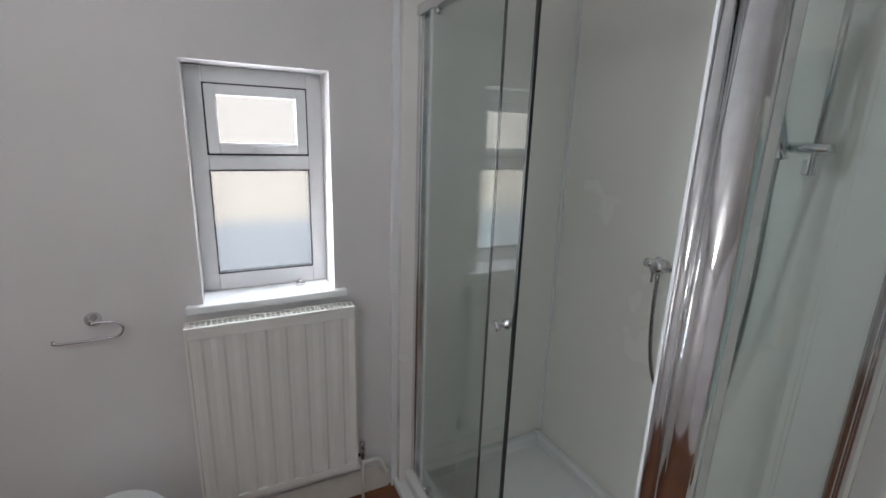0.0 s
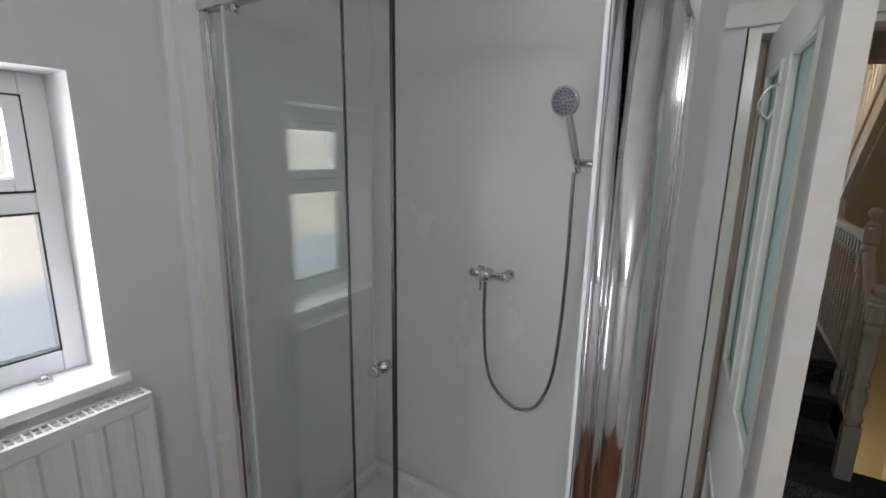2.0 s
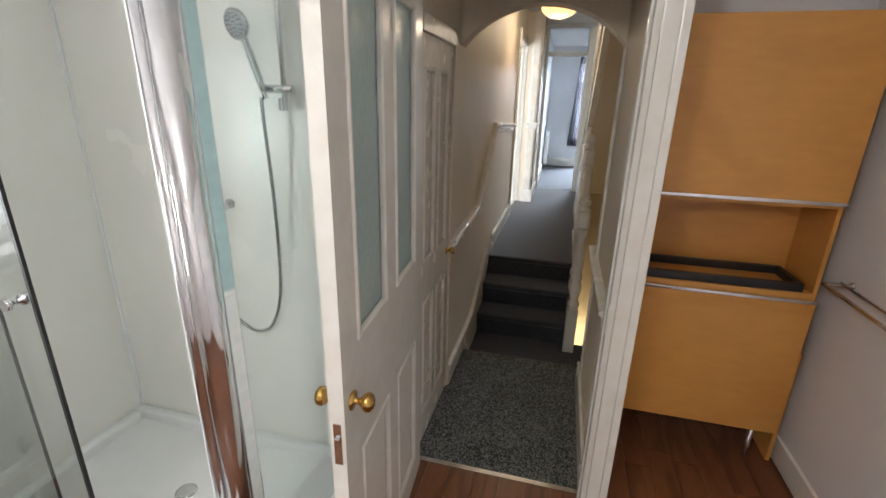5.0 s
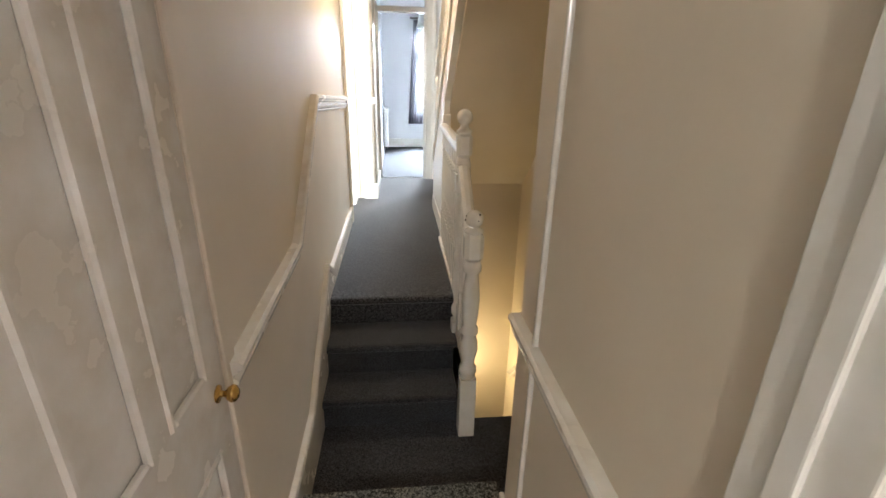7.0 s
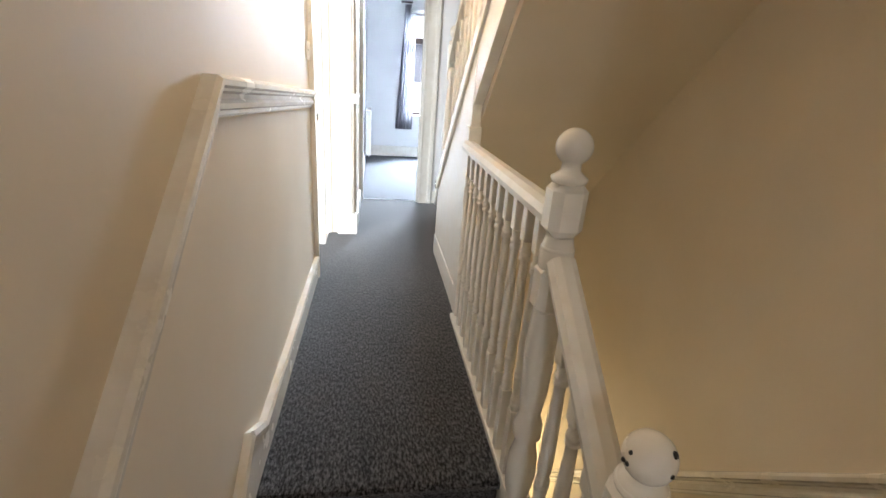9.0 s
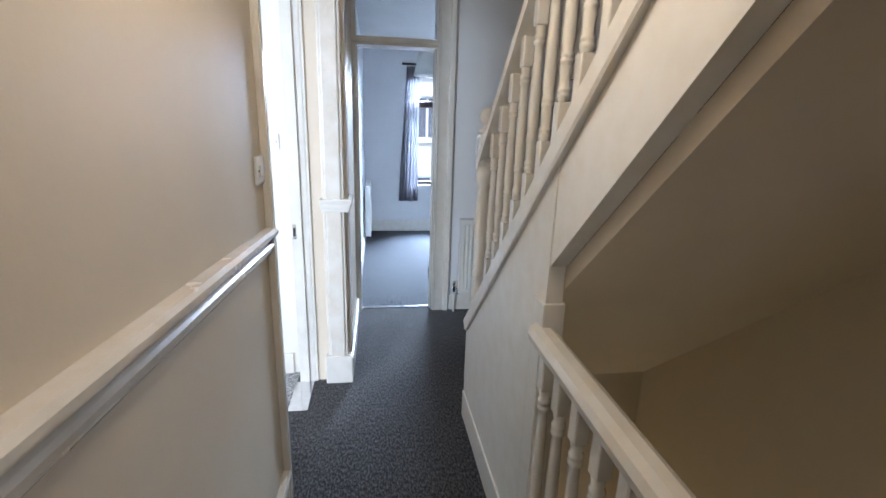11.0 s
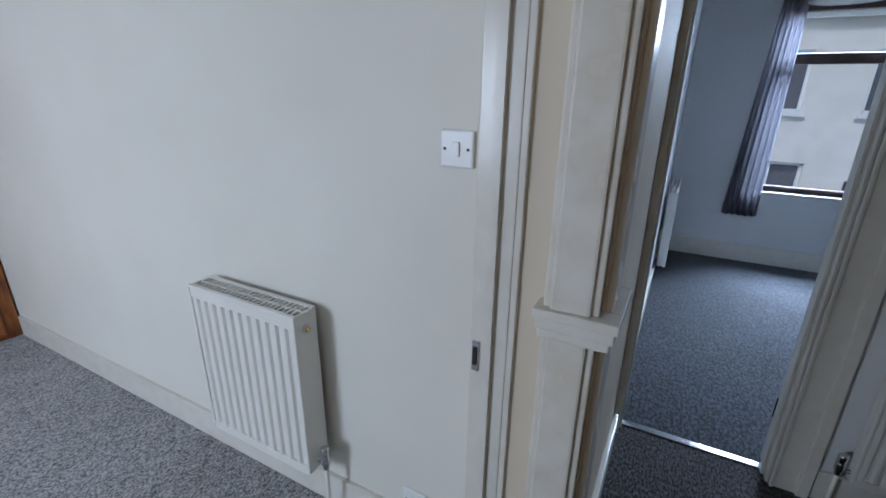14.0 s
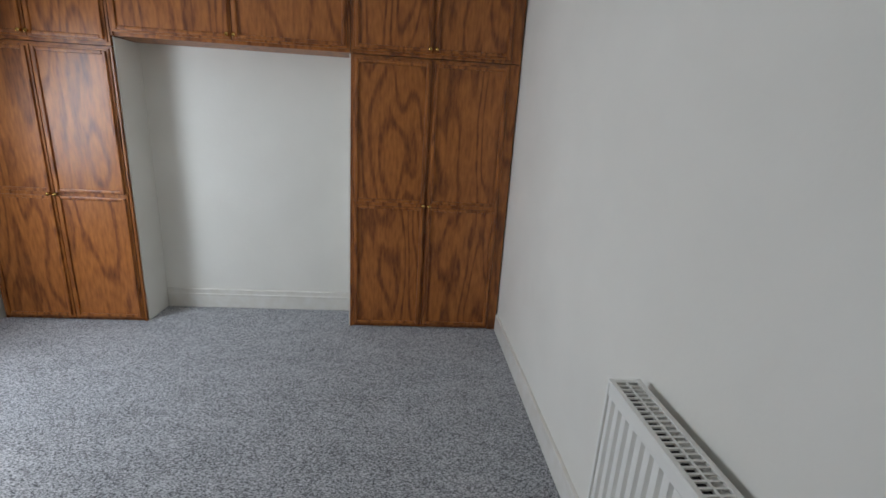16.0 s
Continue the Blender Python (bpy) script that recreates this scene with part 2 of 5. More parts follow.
CARPET_STAIR = carpet_material("charcoal_stair_carpet", (0.005, 0.006, 0.008), (0.10, 0.105, 0.12), 1.0, 165, 0.45, 0.72)
CARPET_LOBBY = carpet_material("grey_speckled_carpet", (0.010, 0.011, 0.010), (0.27, 0.28, 0.26), 0.8, 120, 0.46, 0.70)
CARPET_BED = carpet_material("mid_grey_carpet", (0.03, 0.032, 0.036), (0.66, 0.665, 0.69), 0.5, 210, 0.42, 0.68)
# Copy of the landing carpet with the daylight's blue put into its colour
CARPET_FRONT = carpet_material("daylight_blue_carpet", (0.006, 0.008, 0.011), (0.07, 0.078, 0.098), 0.5, 80, 0.45, 0.70)
OAK = wood_material("stained_oak", (0.42, 0.148, 0.032), (0.12, 0.031, 0.007), 0.36, (1.0, 1.0, 0.2), 6.5, 0.5, 75.0, 0.0, pores=0.6)
BIRCH = wood_material("honey_birch_veneer", (0.66, 0.315, 0.075), (0.54, 0.24, 0.05), 0.35, (0.5, 1.0, 1.6), 2.2, 0.35)
PLANK = wood_material("brown_laminate", (0.20, 0.075, 0.03), (0.09, 0.03, 0.013), 0.3, (1.0, 0.15, 1.0), 9.0, 0.5)
BROWNWOOD = wood_material("dark_window_wood", (0.06, 0.035, 0.03), (0.03, 0.018, 0.015), 0.35)
CLOTH = fabric("grey_curtain", (0.32, 0.32, 0.35), (0.26, 0.26, 0.29), 0.12)
SHADE = fabric("white_lampshade", (0.85, 0.85, 0.83), (0.80, 0.80, 0.78), 0.55)
GLASS = clear_glass("shower_glass", (0.955, 0.978, 0.970), 0.075)
WINDOW_GLASS = clear_glass("window_glass", (0.97, 0.98, 0.98), 0.03)
DOOR_GLASS = material("obscured_door_glass", (0.42, 0.54, 0.52), 0.18, color2=(0.38, 0.50, 0.48), scale=40, bump=0.3, bump_scale=120)
FROST_TOP = frosted_glass("obscured_pane", (0.240, 0.226, 0.206))
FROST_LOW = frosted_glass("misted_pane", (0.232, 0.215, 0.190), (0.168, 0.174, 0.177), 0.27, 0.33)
MIRROR = material("mirror_silver", (0.9, 0.92, 0.92), 0.01, 1.0, color2=(0.9, 0.92, 0.92))
BOWL = glowing("lit_glass_bowl", (1.0, 0.55, 0.22), 0.9)
RENDERED = material("pale_rendered_wall", (0.82, 0.80, 0.76), 0.9, scale=2, bump=0.3, bump_scale=30)
SLATE = material("slate", (0.10, 0.10, 0.12), 0.7, scale=8, bump=0.3, bump_scale=20)
ASPHALT = material("asphalt", (0.05, 0.05, 0.05), 0.9, scale=10, bump=0.4, bump_scale=80)


# Mesh helpers
def box(bm, x0, x1, y0, y1, z0, z1, bevel=0.0, seg=2):
    r = bmesh.ops.create_cube(bm, size=1.0)
    vs = r["verts"]
    for v in vs:
        v.co = Vector(((x0 + x1) / 2 + v.co.x * (x1 - x0), (y0 + y1) / 2 + v.co.y * (y1 - y0), (z0 + z1) / 2 + v.co.z * (z1 - z0)))
    if bevel:
        es = list({e for v in vs for e in v.link_edges})
        bmesh.ops.bevel(bm, geom=es, offset=bevel, segments=seg, affect="EDGES", profile=0.6)
    return bm


def boxes(*some, bevel=0.0):
    bm = bmesh.new()
    for b in some:
        box(bm, *b, bevel=bevel)
    return bm


def prism(bm, points, a, b, axis="x"):
    """A polygon in the plane across the axis, drawn out from a to b."""
    def at(p, d):
        return {"x": (d, p[0], p[1]), "y": (p[0], d, p[1]), "z": (p[0], p[1], d)}[axis]
    lo, hi = [bm.verts.new(at(p, a)) for p in points], [bm.verts.new(at(p, b)) for p in points]
    n = len(points)
    faces = [bm.faces.new(lo), bm.faces.new(hi[::-1])]
    faces += [bm.faces.new((lo[i], lo[(i + 1) % n], hi[(i + 1) % n], hi[i])) for i in range(n)]
    bmesh.ops.recalc_face_normals(bm, faces=faces)
    return bm


def lathe(bm, profile, m=None, n=16):
    """A turned body: rows of (radius, height) about z, closed at both ends."""
    m = m or Matrix()
    rings = []
    for r, z in profile:
        rings.append([bm.verts.new(m @ Vector((r * math.cos(2 * math.pi * i / n), r * math.sin(2 * math.pi * i / n), z))) for i in range(n)])
    faces = []
    for a, b in zip(rings, rings[1:]):
        faces += [bm.faces.new((a[i], a[(i + 1) % n], b[(i + 1) % n], b[i])) for i in range(n)]
    for f in faces:
        f.smooth = True
    faces += [bm.faces.new(rings[0][::-1]), bm.faces.new(rings[-1])]
    bmesh.ops.recalc_face_normals(bm, faces=faces)
    return bm


def sweep(bm, path, profile, up=(0, 0, 1), smooth=False):
    """Draws a closed profile of (side, up) along a path of points."""
    pts = [Vector(p) for p in path]
    rings = []
    for i, p in enumerate(pts):
        d0 = (p - pts[i - 1]).normalized() if i else (pts[1] - p).normalized()
        d1 = (pts[i + 1] - p).normalized() if i < len(pts) - 1 else d0
        d = (d0 + d1).normalized()
        side = d.cross(Vector(up)).normalized()
        top = side.cross(d).normalized()
        k = 1 / max(0.5, d.dot(d1))
        rings.append([bm.verts.new(p + side * a + top * (b * k)) for a, b in profile])
    n, faces = len(profile), []
    for a, b in zip(rings, rings[1:]):
        faces += [bm.faces.new((a[i], a[(i + 1) % n], b[(i + 1) % n], b[i])) for i in range(n)]
    for f in faces:
        f.smooth = smooth
    faces += [bm.faces.new(rings[0][::-1]), bm.faces.new(rings[-1])]
    bmesh.ops.recalc_face_normals(bm, faces=faces)
    return bm


def ring(r, n=10):
    return [(r * math.cos(2 * math.pi * i / n), r * math.sin(2 * math.pi * i / n)) for i in range(n)]


def tube(bm, path, r, n=10, up=(0, 0, 1)):
    return sweep(bm, path, ring(r, n), up, True)


def arc(points, steps=8):
    """A smooth curve through the points."""
    p = [Vector(q) for q in points]
    p = [2 * p[0] - p[1]] + p + [2 * p[-1] - p[-2]]
    out = []
    for i in range(1, len(p) - 2):
        for s in range(steps):
            t = s / steps
            out.append(0.5 * ((2 * p[i]) + (p[i + 1] - p[i - 1]) * t + (2 * p[i - 1] - 5 * p[i] + 4 * p[i + 1] - p[i + 2]) * t * t + (3 * p[i] - p[i - 1] - 3 * p[i + 1] + p[i + 2]) * t ** 3))
    return out + [p[-2]]


def link(name, bm, mat):
    me = bpy.data.meshes.new(name)
    bm.to_mesh(me)
    bm.free()
    me.materials.append(mat)
    return new(name, me)


def part(name, bm, mat, parent, label=""):
    ob = link(name, bm, mat)
    ob.parent = parent
    return tagged(ob, label) if label else ob


def structure(name, bm, mat, label=""):
    return tagged(link(name, bm, mat), label, kind="structure")


def thing(name, label, category, m=None, group=""):
    ob = new(name)
    if m:
        ob.matrix_world = m
    return tagged(ob, label, category, group)


def pierced(axis, p0, p1, a0, a1, z0, z1, holes=()):
    """A wall across one axis (thickness p0 to p1) from a0 to a1, with holes (a0, a1, z0, z1)."""
    bm = bmesh.new()
    cuts = sorted({a0, a1, *[h[0] for h in holes], *[h[1] for h in holes]})
    for u, v in zip(cuts, cuts[1:]):
        inside = sorted((h[2], h[3]) for h in holes if h[0] <= u and h[1] >= v)
        z = z0
        spans = []
        for lo, hi in inside:
            if lo > z:
                spans.append((z, lo))
            z = hi
        if z < z1:
            spans.append((z, z1))
        for lo, hi in spans:
            box(bm, *((p0, p1, u, v) if axis == "x" else (u, v, p0, p1)), lo, hi)
    return bm

# Levels: main landing 0, bathroom and lobby HB, half landing HL, hall GF
HB, HL, GF, TOP = -0.38, -0.525, -2.7, 2.40
W = 1.69

# Structure: floors
structure("floor_bathroom_base", boxes((-1.7, 0.9, -4.3, -0.98, HB - 0.2, HB - 0.012), (0.9, 1.9, -4.3, -0.1, HB - 0.2, HB - 0.012)), PLANK, "brown wood laminate floor")
structure("floor_lobby", boxes((-0.02, 0.84, -0.975, 0.118, HB - 0.2, HB), bevel=0.008), CARPET_LOBBY, "grey speckled carpet of the lobby")
structure("floor_half_landing", boxes((-0.02, W, 0.12, 0.67, HL - 0.15, HL), (0.82, W, -0.08, 0.12, HL - 0.15, HL)), CARPET_STAIR, "charcoal carpet of the half landing")
structure("floor_landing", boxes((0, 0.80, 1.20, 3.12, -0.2, 0), (0, W, 3.12, 4.67, -0.2, 0), (-0.1, 0, 2.78, 3.59, -0.2, 0)), CARPET, "dark grey fleck carpet of the landing")
structure("floor_bedroom", boxes((-3.7, -0.1, 0.2, 3.72, -0.2, -0.002)), CARPET_BED, "mid grey carpet of the bedroom")
structure("floor_front_room", boxes((0.1, 3.4, 4.67, 7.7, -0.2, -0.002)), CARPET_FRONT, "dark grey carpet of the front room with daylight blue in its colour")
structure("floor_hall", boxes((0.7, W + 0.1, -0.2, 4.7, GF - 0.2, GF)), CARPET_STAIR, "dark carpet of the hall below")

# Structure: bathroom walls
structure("wall_bathroom_west", pierced("x", -1.86, -1.60, -4.3, -0.9, HB - 0.2, 2.1, [(-2.79, -2.285, 0.715, 1.605)]), BATH, "pale grey-white painted bathroom wall with a window")
structure("wall_bathroom_south", boxes((-1.86, 1.95, -4.45, -4.3, HB - 0.2, 2.1)), BATH)
structure("wall_bathroom_east", boxes((1.80, 1.95, -4.3, -0.05, HB - 0.2, 2.1)), BATH, "pale painted bathroom wall")
structure("wall_bathroom_recess", boxes((0.90, 1.80, -0.20, -0.10, HB - 0.2, 2.1)), BATH)
structure("wall_bathroom_north", boxes((-1.60, -0.06, -1.10, -0.98, HB - 0.2, 2.1), (-0.06, 0.84, -1.10, -0.98, HB + 2.17, 2.1), (0.84, 0.90, -1.10, -0.98, HB - 0.2, 2.1)), BATH)
structure("ceiling_bathroom", boxes((-1.86, 1.95, -4.45, -0.05, 2.1, 2.2)), CEIL)

# Structure: lobby, stairwell, landing walls
structure("wall_landing_west", pierced("x", -0.10, 0.0, -0.98, 3.60, GF, TOP, [(-0.93, -0.36, HB - 0.05, HB + 1.98), (2.78, 3.60, -0.2, 2.02)]), MAGNOLIA, "magnolia painted wall of lobby and landing")
structure("wall_lobby_east", boxes((0.82, 0.90, -0.98, -0.08, HB - 0.2, TOP)), MAGNOLIA, "magnolia painted lobby wall")
structure("wall_half_landing_south", boxes((0.90, W + 0.1, -0.098, -0.08, GF, TOP), (0.82, 0.898, -0.098, -0.081, GF, HB - 0.2)), MAGNOLIA)
structure("wall_stair_east", boxes((W, W + 0.12, -0.098, 4.74, GF, 3.7)), MAGNOLIA, "magnolia painted stairwell wall")
structure("wall_under_landing", boxes((0.74, 0.80, 0.67, 4.7, GF, -0.2), (0.74, 0.80, 0.67, 1.16, -0.2, HL - 0.15)), MAGNOLIA)
structure("wall_stairwell_end", boxes((0.842, W, 3.06, 3.115, GF, 0.30)), MAGNOLIA)
structure("wall_hall_end", boxes((0.74, W, 4.55, 4.74, GF, -0.2)), MAGNOLIA)
structure("wall_pier", boxes((-0.07, 0.20, 3.60, 4.60, -0.2, TOP)), MAGNOLIA, "magnolia painted pier between two doorways")
structure("wall_front_partition", pierced("y", 4.60, 4.74, 0.20, 3.4, -0.2, TOP, [(0.215, 0.81, -0.2, 2.34)]), PALE, "pale painted wall with the front room doorway")
structure("ceiling_landing", boxes((-0.1, 0.82, -1.1, 4.74, TOP, TOP + 0.1), (0.82, W + 0.1, -0.1, 0.95, TOP, TOP + 0.1), (0.82, W + 0.1, 3.1, 4.74, TOP, TOP + 0.1)), CEIL)
structure("wall_attic_side", boxes((0.72, 0.82, 0.95, 3.1, TOP + 0.1, 3.7), (0.82, W, 0.85, 0.95, TOP + 0.1, 3.7), (0.82, W, 3.1, 3.2, TOP + 0.1, 3.7)), PALE)
structure("ceiling_attic", boxes((0.72, W + 0.12, 0.85, 3.2, 3.7, 3.8)), CEIL)

# Structure: bedroom and front room walls
structure("wall_bedroom_north", boxes((-3.7, -0.07, 3.70, 3.82, -0.2, TOP)), CREAM, "pale cream painted bedroom wall")
structure("wall_bedroom_west", boxes((-3.75, -3.62, 0.1, 3.82, -0.2, TOP)), CREAM)
structure("chimney_breast", boxes((-3.62, -3.44, 1.16, 2.60, -0.1, TOP)), CREAM, "cream chimney breast in the wardrobe alcove")
structure("wall_bedroom_south", pierced("y", 0.05, 0.20, -3.75, -0.10, -0.2, TOP, [(-2.4, -1.0, 0.65, 2.05)]), CREAM)
structure("ceiling_bedroom", boxes((-3.75, -0.1, 0.05, 3.82, TOP, TOP + 0.1)), CEIL)
structure("wall_front_room_west", boxes((0.08, 0.20, 4.60, 7.75, -0.2, TOP)), PALE, "pale painted front room wall")
structure("wall_front_room_north", pierced("y", 7.52, 7.75, 0.08, 3.5, -0.2, TOP, [(0.80, 1.75, 0.66, 2.14)]), PALE, "pale painted wall with the street window")
structure("wall_front_room_east", boxes((3.4, 3.5, 4.60, 7.52, -0.2, TOP)), PALE)
structure("ceiling_front_room", boxes((0.08, 3.5, 4.74, 7.75, TOP, TOP + 0.1)), CEIL)

# The arch at the end of the lobby: flat segment between the lobby walls
bm = bmesh.new()
cx, half, spring, crown = 0.41, 0.42, 1.61, 1.815
rad = (half ** 2 + (crown - spring) ** 2) / (2 * (crown - spring))
ang = math.asin(half / rad)
pts = [(cx + rad * math.sin(-ang + 2 * ang * i / 24), crown - rad + rad * math.cos(-ang + 2 * ang * i / 24)) for i in range(25)]
for p, q in zip(pts, pts[1:]):
    prism(bm, [p, q, (q[0], TOP), (p[0], TOP)], -0.20, -0.08, "y")
structure("wall_arch", bm, MAGNOLIA, "magnolia painted shallow arch over the steps")

# Stairs up to the landing: rounded carpeted steps
def tread(name, x0, x1, y_front, y_back, top, low, mat, parent):
    bm = bmesh.new()
    prof = [(y_back, low), (y_front + 0.02, low), (y_front + 0.02, top - 0.05), (y_front, top - 0.035), (y_front - 0.004, top - 0.015), (y_front + 0.006, top - 0.003), (y_front + 0.022, top), (y_back, top)]
    prism(bm, prof, x0, x1)
    return part(name, bm, mat, parent)


stairs = tagged(new("landing_stairs"), "three charcoal carpeted steps up to the landing", "stairs", kind="structure")
tread("step", 0.0, 0.762, 0.64, 0.90, HL + 0.175, HL - 0.1, CARPET_STAIR, stairs)
tread("step", 0.0, 0.762, 0.89, 1.17, HL + 0.35, HL - 0.1, CARPET_STAIR, stairs)
tread("step", 0.0, 0.79, 1.14, 1.30, 0.002, HL - 0.1, CARPET, stairs)
down = tagged(new("hall_stairs"), "charcoal carpeted stairs going down to the hall", "stairs", kind="structure")
for i in range(11):
    z = HL - 0.2 * (i + 1)
    if z > GF:
        bm = bmesh.new()
        y0 = 0.67 + 0.205 * i
        prism(bm, [(y0, GF if i > 8 else z - 0.4), (y0 + 0.215, GF if i > 8 else z - 0.4), (y0 + 0.225, z - 0.03), (y0 + 0.215, z), (y0, z)], 0.82, W)
        part("step", bm, CARPET_STAIR, down)

# Attic stair: rises from the newel back over the stairwell
attic = tagged(new("attic_stairs"), "carpeted attic stairs with white strings rising over the stairwell", "stairs", kind="structure")
for i in range(12):
    y0, z = 3.375 - 0.205 * i, 0.19 * (i + 1) + 0.10
    bm = bmesh.new()
    prism(bm, [(y0 + 0.015, z - 0.03), (y0 + 0.02, z - 0.01), (y0 + 0.015, z), (y0 - 0.205, z), (y0 - 0.205, z - 0.03)], 0.85, W)
    box(bm, 0.85, W, y0 - 0.02, y0, z - 0.15 if i else 0.0, z - 0.03)
    part("step", bm, CARPET_STAIR, attic)


def string_z(y):
    return 1.20 + 0.93 * (2.455 - y)


bm = bmesh.new()
prism(bm, [(3.22, string_z(3.22)), (0.95, string_z(0.95)), (0.95, string_z(0.95) - 0.30), (3.22, string_z(3.22) - 0.30)], 0.80, 0.845)
part("string", bm, GLOSS, attic, "white painted stair string")
bm = bmesh.new()
sweep(bm, [(0.82, 3.2, string_z(3.2) + 0.012), (0.82, 0.96, string_z(0.96) + 0.012)], [(-0.032, -0.044), (0.036, -0.044), (0.04, -0.036), (0.04, 0.008), (0.03, 0.014), (-0.03, 0.014), (-0.04, 0.008), (-0.04, -0.036)])
part("string_cap", bm, GLOSS, attic)
bm = bmesh.new()
prism(bm, [(3.20, string_z(3.2) - 0.30), (0.96, string_z(0.96) - 0.30), (0.96, string_z(0.96) - 0.36), (3.20, string_z(3.2) - 0.36)], 0.846, W)
part("soffit", bm, MAGNOLIA, attic, "magnolia plastered sloping soffit")
bm = bmesh.new()
prism(bm, [(3.20, 0.0), (3.20, string_z(3.2) - 0.032), (2.24, string_z(2.24) - 0.032), (2.24, 0.0)], 0.797, 0.8415)
part("spandrel", bm, GLOSS, attic, "white painted spandrel panel under the string")
part("spandrel_post", boxes((0.789, 0.850, 2.232, 2.312, -0.02, 1.0), bevel=0.006), GLOSS, attic)
part("skirting", boxes((0.79, 0.803, 2.28, 3.2, 0.0, 0.14), bevel=0.004), GLOSS, attic)


# Turned balusters and newels
def baluster_mesh(h, r=0.019):
    bm = bmesh.new()
    box(bm, -r, r, -r, r, 0, h * 0.285, bevel=0.003, seg=1)
    box(bm, -r, r, -r, r, h * 0.87, h, bevel=0.003, seg=1)
    k = [(0.95, .22), (0.84, .228), (1.04, .235), (1.04, .246), (0.84, .251), (1.02, .257), (1.0, .266), (0.78, .272), (0.82, .30), (0.94, .335), (0.82, .345), (1.03, .351), (1.03, .361), (0.82, .366), (1.03, .372), (1.0, .381), (0.82, .388), (0.98, .43), (1.0, .48), (0.92, .58), (0.74, .72), (0.70, .76), (0.98, .768), (0.98, .779), (0.74, .785), (0.98, .791), (0.98, .803), (0.74, .81), (0.92, .84)]
    lathe(bm, [(r * a, h * (b + (0.065 if b < 0.4 else 0.03 + 0.0795 * (0.84 - b)))) for a, b in k], n=12)
    me = bpy.data.meshes.new("baluster")
    bm.to_mesh(me)
    bm.free()
    me.materials.append(GLOSS)
    return me


def baluster(me, m, parent):
    ob = new("baluster", me)
    ob.matrix_world = m
    ob.parent = parent
    return ob


def newel(label, x, y, z0, ball, cap_block, s=0.042, worn=False):
    """Turned newel: square foot, turned shaft, chamfered block and a ball of 5 cm radius."""
    ob = thing("newel_post", label, "newel post", pose(x, y, z0))
    h = ball - z0
    b0, b1 = cap_block[0] - z0, cap_block[1] - z0
    part("foot", boxes((-s, s, -s, s, 0, min(0.42, h * 0.3)), bevel=0.006), GLOSS, ob)
    lo = min(0.42, h * 0.3)
    d = b0 - lo
    bm = bmesh.new()
    k = [(0.95, 0), (0.75, .03), (1.05, .05), (1.05, .09), (0.72, .12), (0.8, .17), (1.08, .25), (1.02, .32), (0.7, .38), (1.0, .40), (1.0, .44), (0.72, .47), (0.9, .55), (1.02, .68), (0.85, .82), (0.7, .90), (1.02, .92), (1.02, .96), (0.8, 1.0)]
    lathe(bm, [(s * a, lo + d * b) for a, b in k], n=20)
    part("shaft", bm, GLOSS, ob)
    if z0 < 0 and not worn:
        part("lower_block", box(bmesh.new(), -s * 1.03, s * 1.03, -s * 1.03, s * 1.03, b0 - 0.20, b0 - 0.07, bevel=0.018, seg=1), GLOSS, ob)
    for zr in ((b1, b0 - 0.035) if z0 < 0 and not worn else (b1,)):
        bm = bmesh.new()
        lathe(bm, [(0.7 * s, zr - 0.008), (0.95 * s, zr - 0.004), (1.02 * s, zr + 0.004), (0.95 * s, zr + 0.010), (0.72 * s, zr + 0.012)], n=20)
        part("collar", bm, GLOSS, ob)
    part("block", box(bmesh.new(), -s * 1.05, s * 1.05, -s * 1.05, s * 1.05, b0, b1, bevel=0.02, seg=1), GLOSS, ob)
    bm = bmesh.new()
    r = 0.041
    prof = [(0.038, b1 - 0.004), (0.042, b1 + 0.008), (0.030, b1 + 0.016), (0.022, b1 + 0.024)]
    prof += [(max(0.003, r * math.sin(a)), h + 0.0 - r * math.cos(a)) for a in [0.55 + (math.pi - 0.6) * i / 12 for i in range(13)]]
    lathe(bm, prof, n=24)
    part("ball", bm, GLOSS_OLD if worn else GLOSS, ob, "chipped ball cap" if worn else "round ball cap")
    if worn:
        rnd = random.Random(4)
        for i in range(7):
            a, e = rnd.uniform(2.6, 5.6), rnd.uniform(-0.2, 0.9)
            c = Vector((math.cos(a) * math.cos(e), math.sin(a) * math.cos(e), math.sin(e)))
            bm = bmesh.new()
            bmesh.ops.create_uvsphere(bm, u_segments=8, v_segments=5, radius=rnd.uniform(0.003, 0.006), matrix=Matrix.Translation(c * r * 0.985 + Vector((0, 0, h))))
            part("paint_chip", bm, SHADOW_GAP, ob, "dark chip in the paint")
    return ob


newel("white newel post with a chipped ball cap", 0.772, 0.575, HL, 0.675, (0.475, 0.615), worn=True)
newel("white turned newel post with a ball cap at the stair head", 0.782, 1.045, HL, 1.075, (0.87, 1.00), 0.040)
newel("white turned newel post at the foot of the attic stairs", 0.845, 3.17, 0.0, 1.485, (1.275, 1.42), 0.042)

RAIL = [(-0.03, -0.02), (0.03, -0.02), (0.034, 0.0), (0.028, 0.02), (0.012, 0.03), (-0.012, 0.03), (-0.028, 0.02), (-0.034, 0.0)]
bal = thing("landing_balustrade", "white painted turned balustrade along the landing edge", "balustrade")
bm = bmesh.new()
sweep(bm, [(0.785, 1.08, 0.905), (0.80, 2.27, 0.905)], RAIL)
part("handrail", bm, GLOSS, bal)
part("base_rail", boxes((0.765, 0.835, 0.97, 2.22, -0.20, 0.022), bevel=0.004), GLOSS, bal)
me = baluster_mesh(0.87, 0.0175)
